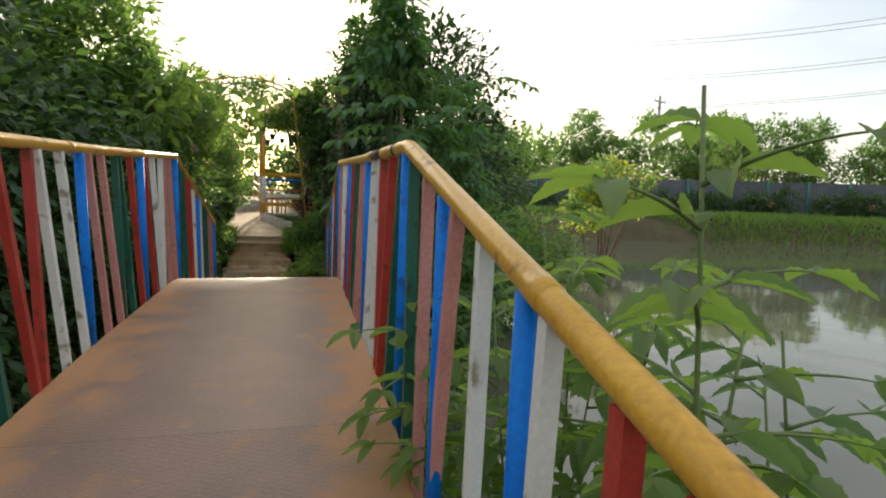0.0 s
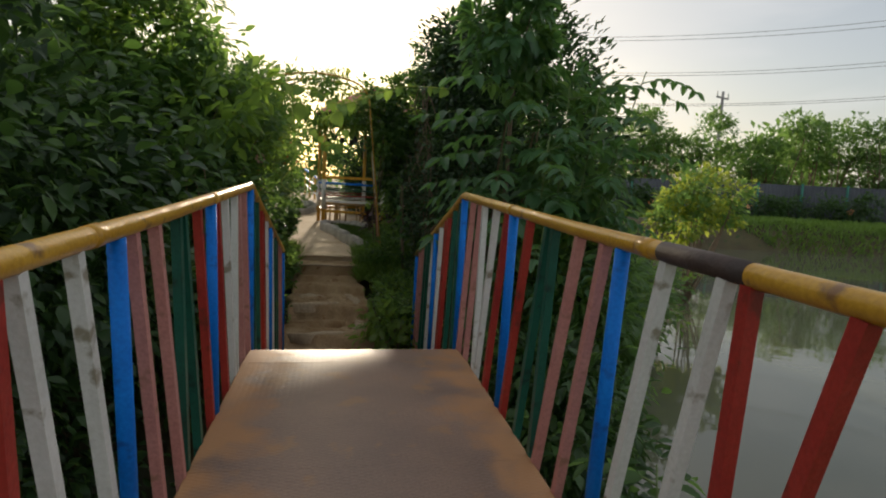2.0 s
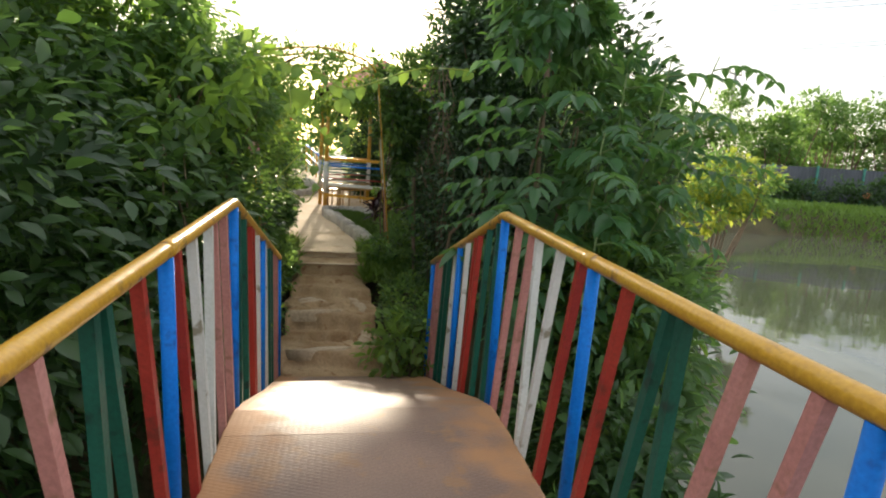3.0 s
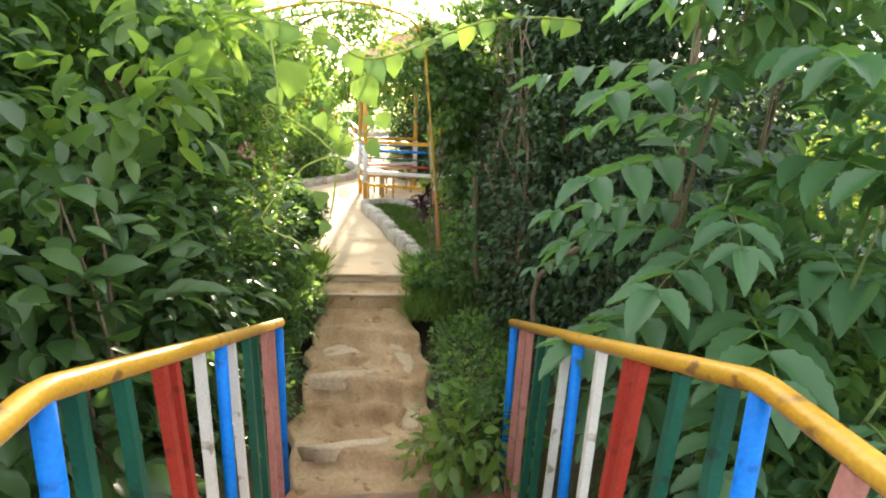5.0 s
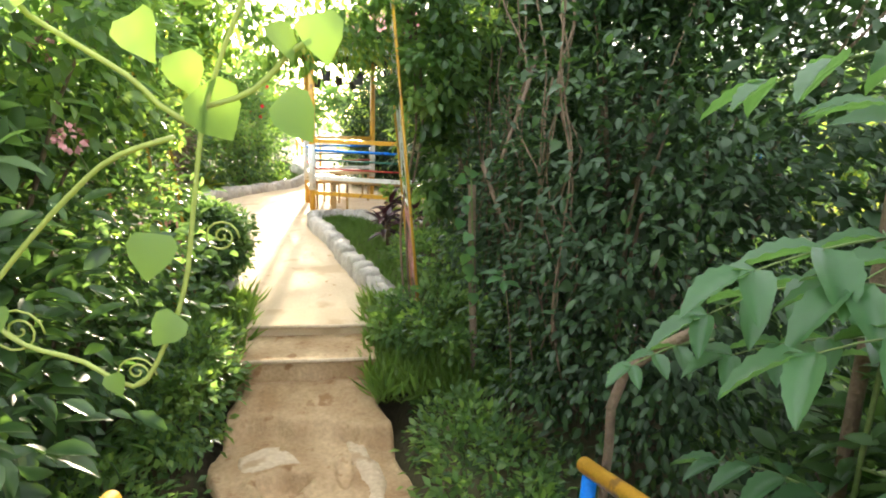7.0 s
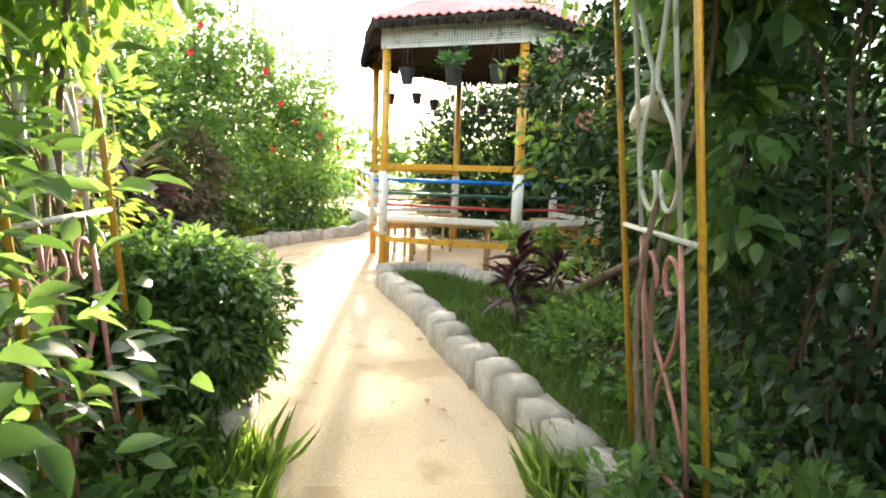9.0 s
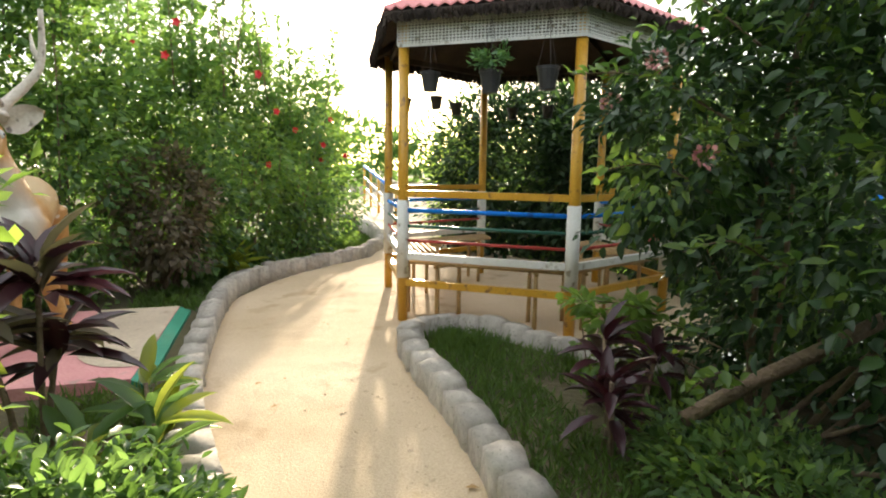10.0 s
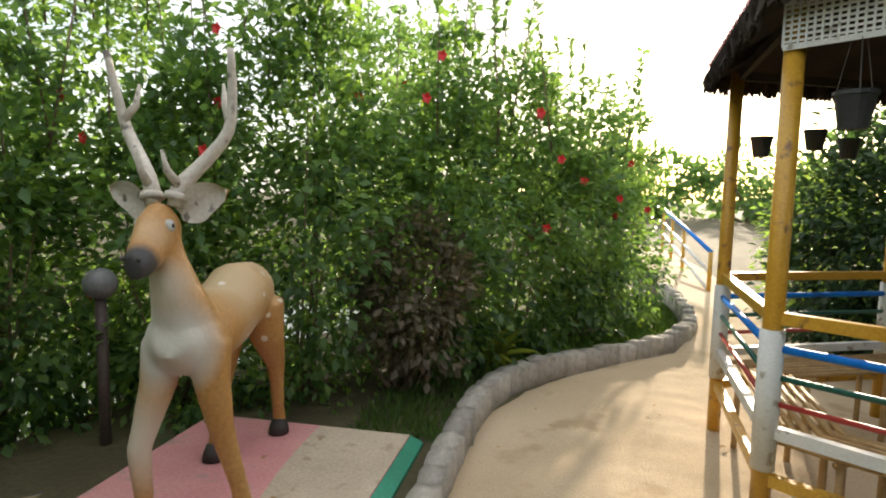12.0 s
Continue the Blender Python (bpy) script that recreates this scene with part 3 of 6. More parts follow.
def dirt_z(x, y):
    """Worn earth steps: uneven ledges with a hollow."""
    wob = 0.05 * math.sin(x * 6 + 1) + 0.025 * math.sin(x * 15) + 0.012 * math.sin(x * 37)
    z = -0.60
    for yy, rise in ((7.24, 0.13), (7.86, 0.17), (8.52, 0.10)):
        z += rise * float(smooth_step(yy - 0.035, yy + 0.02, y + wob))
    z += 0.06 * float(smooth_step(8.55, 8.9, y))
    for cx, cy, rx, ry, deep in ((-0.33, 8.14, 0.11, 0.085, 0.075), (-0.20, 7.62, 0.20, 0.13, 0.10), (-0.05, 8.22, 0.04, 0.12, 0.03), (0.02, 7.66, 0.035, 0.16, 0.035)):
        q = math.hypot((x - cx) / rx, (y - cy) / ry) + 0.12 * math.sin(5 * math.atan2(y - cy, x - cx) + cx * 9)
        z += -deep * float(smooth_step(1.15, 0.75, q)) + 0.25 * deep * math.exp(-((q - 1.35) / 0.22) ** 2)
    return z + 0.006 * math.sin(x * 23 + y * 11) * math.sin(y * 29)


dirt = strip("pavement", 6.98, 8.92, 0.015, 0.012, 64, M["dirt"], 0.05, 0.0015, dirt_z)
tagged(dirt, "worn earthen steps with broken ledges and hollows", "path", kind="structure")
sand = strip("pavement_sand", 9.3, 26, 0.06, 0.0, 30, M["sand"], 0.012, 0.0025)
tagged(sand, "sandy garden path lit by low sun", "path", kind="structure")


def earth_step(name, y0, y1, z, x0, x1):
    ob = thing(name, (x0, y0, z - 0.1), "sandy step with a pale worn edging strip", "step", "garden steps", "structure")
    v, f = block((x0, y0, z - 0.25), (x1, y1, z), 0, 0.008)
    put_mesh("tread", v, f, M["dirt"] if z < 0.03 else M["sand"], ob)
    v, f = merge(tube([(x0 + 0.03, y0 - 0.004, z - 0.004), (x0 + 0.35, y0 - 0.012, z), ((x0 + x1) / 2 + 0.1, y0 - 0.006, z - 0.005), (x1 - 0.02, y0 - 0.014, z)], 0.013, 8))
    put_mesh("nosing", v, f, M["cement"], ob, "pale cement edging", smooth=True)


earth_step("step", 8.9, 9.34, 0.0, -0.72, 0.14)
earth_step("step", 9.3, 9.66, 0.062, -0.66, 0.2)

# broken cement slabs left in the worn steps
for x, y, sx, sy, turn in ((-0.34, 7.93, 0.46, 0.07, 0.08), (0.06, 8.24, 0.12, 0.44, 0.2), (-0.42, 8.36, 0.26, 0.16, 0.1), (0.10, 7.62, 0.10, 0.36, -0.12), (-0.3, 7.31, 0.4, 0.06, 0.1)):
    z = dirt_z(x, y) + 0.018
    rs = np.random.default_rng(int(abs(x * 1000 + y * 10)))
    m = 11
    ring = []
    for k in range(m):
        a = 2 * math.pi * k / m
        rr = (1 + rs.normal() * 0.2) / max(abs(math.cos(a)), abs(math.sin(a))) ** 0.7
        px, py = sx * 0.56 * rr * math.cos(a), sy * 0.56 * rr * math.sin(a)
        ring.append((x + px * math.cos(turn) - py * math.sin(turn), y + px * math.sin(turn) + py * math.cos(turn)))
    v = [(a, b, z - 0.1) for a, b in ring] + [(a, b, z - 0.008 + rs.normal() * 0.006) for a, b in ring]
    v += [(x + (a - x) * 0.86, y + (b - y) * 0.86, z + 0.002 + rs.normal() * 0.005) for a, b in ring] + [(x, y, z + 0.004)]
    f = [(k, (k + 1) % m, m + (k + 1) % m, m + k) for k in range(m)] + [(m + k, m + (k + 1) % m, 2 * m + (k + 1) % m, 2 * m + k) for k in range(m)]
    f += [(2 * m + k, 2 * m + (k + 1) % m, 3 * m) for k in range(m)]
    tagged(put_mesh("cement_slab", v, f, M["cement"], smooth=True), "broken slab of pale cement set in worn earth", "slab", "broken slabs")


# ---- footbridge ----
W = 0.64                                    # half the width between the rails
KINK, KNEE, END, START = 2.03, 5.1, 7.12, -0.05


def rail_z(y, sx=1):
    return float(np.interp(y, (START, KINK, 3.4, KNEE, END), (0.40, 0.955 if sx > 0 else 0.936, 0.98 if sx > 0 else 0.972, 1.035, 0.395)))


def deck_z(y):
    return float(np.interp(y, (START, 1.2, 1.7, 2.1, 3.0, 4.75, 5.0, 5.25, 6.0, END), (-0.49, -0.17, -0.04, 0.03, 0.07, 0.10, 0.085, 0.01, -0.26, -0.62)))


bridge = thing("footbridge", (0, 3.5, -0.6), "narrow humped steel footbridge with a rust-brown plate deck", "bridge")


def deck_plate(y0, y1):
    ys = np.linspace(y0 + 0.0007, y1 - 0.0007, max(int((y1 - y0) / 0.08), 2))
    v, f = [], []
    for y in ys:
        z = deck_z(y)
        for x, dz in ((-0.615, -0.05), (-0.62, -0.006), (-0.612, 0), (0.612, 0), (0.62, -0.006), (0.615, -0.05)):
            v.append((x, y, z + dz))
    for j in range(len(ys) - 1):
        for i in range(6):
            f.append((j * 6 + i, j * 6 + (i + 1) % 6, (j + 1) * 6 + (i + 1) % 6, (j + 1) * 6 + i))
    f += [(0, 1, 2, 3, 4, 5), tuple(range(len(v) - 6, len(v)))[::-1]]
    put_mesh("deck_plate", v, f, M["rusty"], bridge)


for a, b in ((START, 1.0), (1.0, 2.1), (2.1, 3.6), (3.6, 4.72), (4.72, 5.9), (5.9, END)):
    deck_plate(a, b)
for sx in (-1, 1):
    pts = [(sx * 0.585, y, deck_z(y) - 0.105) for y in np.linspace(START, END, 30)]
    put_mesh("girder", *tube(pts, 0.05, 6), M["dark_steel"], bridge)

PAINT = {"B": "blue", "R": "red", "P": "pink", "W": "white", "G": "green"}
MID = (("B", 0, 0), ("P", 0.23, 0.08), ("P", 0.42, 0.27), ("W", 0.50, 0.50), ("W", 0.74, 0.54), ("R", 0.93, 0.73), ("B", 1.02, 1.0), ("R", 1.25, 1.05),
       ("G", 1.46, 1.26), ("G", 1.52, 1.46), ("P", 1.74, 1.50), ("P", 1.92, 1.71), ("B", 2.02, 1.97), ("W", 2.24, 2.03), ("W", 2.45, 2.25),
       ("R", 2.52, 2.48), ("R", 2.76, 2.53), ("G", 2.97, 2.76), ("B", 3.05, 3.02))
UP = (("G", 1.94, 1.92), ("P", 1.735, 1.75), ("B", 1.55, 1.56), ("P", 1.44, 1.60), ("W", 1.245, 1.27), ("B", 1.03, 1.04), ("W", 0.945, 1.0), ("R", 0.75, 0.78),
      ("R", 0.62, 0.7), ("G", 0.5, 0.4), ("B", 0.38, 0.38), ("P", 0.2, 0.24), ("W", 0.08, 0.1), ("B", 0.0, 0.0))
DOWN = (("G", 5.19, 5.24), ("G", 5.37, 5.47), ("R", 5.57, 5.72), ("R", 5.65, 5.78), ("W", 5.86, 5.92), ("B", 6.08, 6.09), ("W", 6.2, 6.3),
        ("G", 6.42, 6.5), ("G", 6.55, 6.66), ("P", 6.75, 6.82), ("P", 6.90, 6.98), ("B", 7.1, 7.1))


def railing(sx):
    ob = thing("bridge_railing", (sx * W, 3.5, -0.1), "yellow pipe handrail on slanting bars of mixed paint along the footbridge", "railing", "bridge railings")
    kinks = [(sx * W, y, rail_z(y, sx)) for y in (START - 0.05, 0.98, KINK - 0.025, KINK + 0.025, 3.4, KNEE - 0.025, KNEE + 0.025, 6.0, END + 0.02)]
    put_mesh("handrail", *tube(kinks, 0.0245, 14), M["yellow"], ob, "glossy yellow pipe", smooth=True)
    for y in (0.98, 4.1, 2.95):
        z = rail_z(y, sx)
        d = Vector((0, 0.03, rail_z(y + 0.03, sx) - z))
        put_mesh("pipe_collar", *tube([Vector((sx * W, y, z)) - d, Vector((sx * W, y, z)) + d], 0.0262, 14), M["yellow"], ob, smooth=True)
    rows = [(c, KNEE - a, KNEE - b) for c, a, b in MID] + list(UP) + list(DOWN)
    for c, top, bottom in rows:
        lower = (sx * (W - 0.012), bottom, deck_z(bottom) - 0.09)
        upper = (sx * W, top, rail_z(top, sx) - 0.02)
        if c == "B":
            shape, sm = tube([lower, upper], 0.0215, 10), True
        else:
            shape, sm = bar4(lower, upper, 0.030), False
        put_mesh("baluster", *shape, M[PAINT[c]], ob, smooth=sm)
    return ob


railing(-1)
railing(1)
# flaking dark patches of bare steel on one handrail
for y, ln in ((2.73, 0.30), (2.25, 0.05)):
    pts = [(W, y - ln / 2, rail_z(y - ln / 2) + 0.001), (W, y + ln / 2, rail_z(y + ln / 2) + 0.001)]
    tagged(put_mesh("rust_sleeve", *tube(pts, 0.0254, 14), M["dark_steel"], smooth=True), "bare dark steel sleeve on a yellow handrail", "pipe sleeve", "rust sleeves")

# ---- kerbs ----
def resample(points, step):
    pts = [Vector(p) for p in points]
    fine = []
    for i in range(len(pts) - 1):
        p0, p1, p2, p3 = pts[max(i - 1, 0)], pts[i], pts[i + 1], pts[min(i + 2, len(pts) - 1)]
        for k in range(12):
            t = k / 12
            fine.append(0.5 * ((2 * p1) + (p2 - p0) * t + (2 * p0 - 5 * p1 + 4 * p2 - p3) * t * t + (3 * p1 - p0 - 3 * p2 + p3) * t ** 3))
    fine.append(pts[-1])
    out, left = [fine[0]], step
    for a, b in zip(fine, fine[1:]):
        seg = (b - a).length
        while seg >= left:
            a = a + (b - a) * (left / seg)
            out.append(a)
            seg -= left
            left = step
        left -= seg
    return out


def kerb_stone(rng):
    bm = bmesh.new()
    bmesh.ops.create_cube(bm, size=1)
    bmesh.ops.subdivide_edges(bm, edges=list(bm.edges), cuts=1, use_grid_fill=True)
    for v in bm.verts:
        r = v.co.normalized() * 0.62
        v.co = v.co.lerp(Vector((r.x, r.y, r.z)), 0.27 if v.co.z > 0 else 0.10)
        v.co += Vector(rng.normal(size=3) * 0.028)
    me = bpy.data.meshes.new("kerb_stone")
    bm.to_mesh(me)
    bm.free()
    me.polygons.foreach_set("use_smooth", [True] * len(me.polygons))
    me.materials.append(M["kerb"])
    return me


rng_k = np.random.default_rng(8)
STONES = [kerb_stone(rng_k) for _ in range(7)]
KERB_L = [(-0.86, 9.85), (-0.93, 10.3), (-1.06, 10.8), (-1.22, 11.2), (-1.40, 11.6), (-1.60, 12.2), (-1.77, 12.9), (-1.92, 13.6), (-2.02, 14.2), (-2.03, 14.6), (-1.95, 15.0), (-1.72, 15.45), (-1.41, 15.85),
          (-1.07, 16.3), (-0.83, 16.85), (-0.76, 17.4), (-0.88, 18.2), (-1.15, 19.3)]
KERB_R = [(0.34, 9.45), (0.25, 9.75), (0.10, 10.35), (-0.03, 10.9), (-0.12, 11.45), (-0.23, 11.9), (-0.37, 12.45), (-0.40, 12.72), (-0.31, 12.92), (-0.08, 13.07), (0.20, 12.92),
          (0.44, 12.62), (0.8, 12.3), (1.25, 12.0)]


def kerb(name, line, height, step=0.195):
    ob = thing(name, (*line[0], 0.05), "low kerb of rounded concrete stones beside the sand", "kerb", "path kerbs", "structure")
    pts = resample([(x, y, 0) for x, y in line], step)
    for i, (a, b) in enumerate(zip(pts, pts[1:])):
        mid = (a + b) / 2
        z = np.interp(mid.y, PATH_Y, PATH_Z)
        st = new("kerb_stone", STONES[int(rng_k.integers(0, 7))])
        st.parent = ob
        h = height * (0.92 + 0.16 * rng_k.random())
        st.matrix_basis = Matrix.Translation(Vector((mid.x, mid.y, z + h / 2 - 0.05)) - Vector(ob.location)) @ Matrix.Rotation(math.atan2((b - a).y, (b - a).x) + rng_k.normal() * 0.05, 4, "Z") \
            @ Matrix.Diagonal((step * 1.02, 0.13 + 0.02 * rng_k.random(), h + 0.05, 1))


kerb("kerb_west", KERB_L, 0.16)
kerb("kerb_east", KERB_R, 0.17)

# planted bed inside the kerb, and verge behind the other
def bed(name, line, inner, z, label):
    v = [(x, y, z) for x, y in line] + [(x, y, z - 0.02) for x, y in inner]
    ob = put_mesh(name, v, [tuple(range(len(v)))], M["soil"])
    return tagged(ob, label, "bed", kind="structure")


bed("ground_bed", KERB_R, [(2.6, 11.2), (2.6, 9.3)], 0.15, "grassy planted bed of dark soil behind a kerb")
bed("ground_verge", KERB_L, [(-3.6, 19), (-4.2, 15), (-4.2, 11.0), (-2.4, 10.0)], 0.14, "grassy verge of dark soil behind a kerb")

# ---- gazebo ----
CX, CY, RG, Z0 = 0.585, 14.16, 1.27, 0.125
HEX = [(CX + RG * math.cos(radians(216.3 + 60 * k)), CY + RG * math.sin(radians(216.3 + 60 * k))) for k in range(6)]
gazebo = thing("gazebo", (CX, CY, Z0), "open six-sided garden pavilion with yellow posts and coloured rails", "gazebo")


def scaled(k, s):
    return CX + (HEX[k % 6][0] - CX) * s, CY + (HEX[k % 6][1] - CY) * s


for k in range(6):
    x, y = HEX[k]
    po = put_mesh("post", *tube([(x, y, Z0 - 0.1), (x, y, Z0 + 1.0), (x, y, Z0 + 2.2)], 0.039, 12), M["yellow"], gazebo, "yellow-painted round post", smooth=True)
    wb = put_mesh("white_band", *tube([(x, y, Z0 + 0.34), (x, y, Z0 + 0.93)], 0.0475, 12), M["white"], None, "white-painted band", smooth=True)
    wb.parent = po
    wb.location = (0, 0, 0)
    wb.matrix_parent_inverse = Matrix.Translation(-Vector(gazebo.location))
ENTRY = 3                                   # the open side
for k in range(6):
    a, b = Vector((*HEX[k], 0)), Vector((*HEX[(k + 1) % 6], 0))
    d = (b - a).normalized()
    a2, b2 = a + d * 0.03, b - d * 0.03
    if k == ENTRY:
        continue
    for z, r, colour in ((0.98, 0.026, "yellow"), (0.855, 0.017, "blue"), (0.735, 0.013, "green"), (0.625, 0.012, "red"), (0.505, 0.023, "white"), (0.30, 0.024, "yellow")):
        up = Vector((0, 0, Z0 + z))
        if r > 0.02:
            shape = bar4(a2 + up, b2 + up, 0.05, 0.04, (0, 0, 1))
            put_mesh("rail", *shape, M[colour], gazebo)
        else:
            put_mesh("rail", *tube([a2 + up, b2 + up], r, 8), M[colour], gazebo, smooth=True)
    # slatted seat of split bamboo with legs
    c = Vector((CX, CY, 0))
    for i in range(7):
        s = 0.95 - i * 0.045
        p, q = c + (a - c) * s, c + (b - c) * s
        put_mesh("seat_slat", *tube([p + Vector((0, 0, Z0 + 0.45 + 0.004 * (i % 2))), q + Vector((0, 0, Z0 + 0.45))], 0.014, 6), M["bamboo"], gazebo, smooth=True)
    for t in (0.18, 0.82):
        for s in (0.93, 0.70):
            p = c + ((a + (b - a) * t) - c) * s
            put_mesh("seat_leg", *tube([p + Vector((0, 0, Z0 - 0.05)), p + Vector((0, 0, Z0 + 0.44))], 0.017, 8), M["bamboo"], gazebo, smooth=True)
        p, q = (c + ((a + (b - a) * t) - c) * s + Vector((0, 0, Z0 + 0.425)) for s in (0.96, 0.66))
        put_mesh("seat_bearer", *tube([p, q], 0.015, 6), M["bamboo"], gazebo, smooth=True)

# roof: six sloping sheets with ribs, dark lining, lattice valance
apex = Vector((CX, CY, Z0 + 2.98))
for k in range(6):
    a, b = Vector((*scaled(k, 1.14), Z0 + 2.28)), Vector((*scaled(k + 1, 1.14), Z0 + 2.28))
    v, f = [], []
    n = 32
    for i in range(n + 1):
        e = a.lerp(b, i / n)
        lift = Vector((0, 0, 0.012 * math.cos(i * math.pi)))
        v += [e + lift, e.lerp(apex, 0.985) + lift * 0.2, e + lift - Vector((0, 0, 0.012)), e.lerp(apex, 0.985) - Vector((0, 0, 0.012))]
    for i in range(n):
        o = 4 * i
        f += [(o, o + 4, o + 5, o + 1), (o + 2, o + 3, o + 7, o + 6), (o, o + 2, o + 6, o + 4)]
    put_mesh("roof_sheet", v, f, M["roof_red"], gazebo, "faded red ribbed sheet")
    v = [a - Vector((0, 0, 0.03)), b - Vector((0, 0, 0.03)), apex - Vector((0, 0, 0.04)), a - Vector((0, 0, 0.045)), b - Vector((0, 0, 0.045)), apex - Vector((0, 0, 0.055))]
    put_mesh("roof_lining", v, [(0, 1, 2), (5, 4, 3), (0, 3, 4, 1), (1, 4, 5, 2), (2, 5, 3, 0)], M["roof_dark"], gazebo, "dark woven lining")
    put_mesh("rafter", *bar4(Vector((*scaled(k, 1.10), Z0 + 2.21)), apex - Vector((0, 0, 0.09)), 0.04, 0.05, (0, 0, 1)), M["roof_dark"], gazebo)
    p, q = Vector((*scaled(k, 0.985), 0)), Vector((*scaled(k + 1, 0.985), 0))
    put_mesh("eave_beam", *bar4(p + Vector((0, 0, Z0 + 2.19)), q + Vector((0, 0, Z0 + 2.19)), 0.05, 0.03, (0, 0, 1)), M["roof_dark"], gazebo)
    # fringe of dark thatch along the eave
    rngf = np.random.default_rng(40 + k)
    m = 420
    t = rngf.random(m)
    P = np.array([a.lerp(b, float(s)) for s in t]) - np.array((0, 0, 0.03))
    D = np.array((0, 0, -1.0)) + rngf.normal(size=(m, 3)) * 0.08
    leaf_mesh("eave_fringe", leaves(P, D, rngf.normal(size=(m, 3)), (0.04 if k < 3 else 0.11) + 0.05 * rngf.random(m), np.full(m, 0.05), "simple"), M["roof_dark"], gazebo, "ragged dark thatch fringe")
    # lattice band, on the sides towards the path
    if k in (3, 4, 5):
        continue
    p, q = Vector((*scaled(k, 1.045), 0)), Vector((*scaled(k + 1, 1.045), 0))
    d, ln = (q - p).normalized(), (q - p).length
    normal = Vector((-d.y, d.x, 0))
    shapes = []
    z0, z1 = Z0 + 2.04, Z0 + 2.205
    for i in range(int(ln / 0.026) + 1):
        e = p + d * (i * ln / int(ln / 0.026))
        shapes.append(bar4(e + Vector((0, 0, z0)), e + Vector((0, 0, z1)), 0.009, 0.005, d))
    for j in range(9):
        z = z0 + j * (z1 - z0) / 8
        w = 0.022 if j in (0, 8) else 0.009
        shapes.append(bar4(p + Vector((0, 0, z)) + normal * 0.003, q + Vector((0, 0, z)) + normal * 0.003, w, 0.006, (0, 0, 1)))
    put_mesh("valance_lattice", *merge(*shapes), M["white"], gazebo, "white open lattice strip")


def hanging_pot(x, y, z, top, plant, size=1.0):
    ob = thing("hanging_pot", (x, y, z), "black plastic plant pot hung on wires under the eave", "plant pot", "hanging pots")
    r0, r1, h = 0.048 * size, 0.068 * size, 0.12 * size
    prof = [(r0 * 0.2, 0), (r0, 0), (r1, h), (r1 * 1.08, h), (r1 * 1.08, h + 0.015), (r1 * 0.95, h + 0.015), (r1 * 0.9, h * 0.85), (0.01, h * 0.82)]
    v, f, n = [], [], 16
    for r, zz in prof:
        for i in range(n):
            a = 2 * math.pi * i / n
            v.append((x + r * math.cos(a), y + r * math.sin(a), z + zz))
    for j in range(len(prof) - 1):
        for i in range(n):
            f.append((j * n + i, j * n + (i + 1) % n, (j + 1) * n + (i + 1) % n, (j + 1) * n + i))
    put_mesh("pot_body", v, f, M["pot"], ob, smooth=False)
    for i in range(3):
        a = 2 * math.pi * i / 3 + 0.5
        put_mesh("wire", *tube([(x + r1 * math.cos(a), y + r1 * math.sin(a), z + h), (x, y, top)], 0.0022, 4), M["dark_steel"], ob)
    rng = np.random.default_rng(int(abs(x * 100) + abs(y * 10)))
    if plant:
        b, _ = crown(rng, [(x, y, z + h + 0.09, 0.10, 0.10, 0.11)], plant, 0.05, 0.5, 0.45, "simple", -0.2)
        leaf_mesh("foliage", b, M["leaf_frond"], ob, "grey-green trailing leaves")


for x, y, z, pl, sz in ((-0.25, 13.3, 1.84, 0, 1.0), (0.14, 13.0, 1.80, 260, 1.1), (0.51, 12.92, 1.82, 0, 1.1), (-0.42, 14.75, 1.84, 0, 0.9), (-0.1, 15.05, 1.9, 0, 0.95),
                       (0.12, 15.25, 1.86, 60, 0.95), (0.75, 15.35, 1.84, 0, 0.9), (1.1, 15.2, 1.85, 40, 0.95)):
    hanging_pot(x, y, z, Z0 + 2.17, pl, sz)

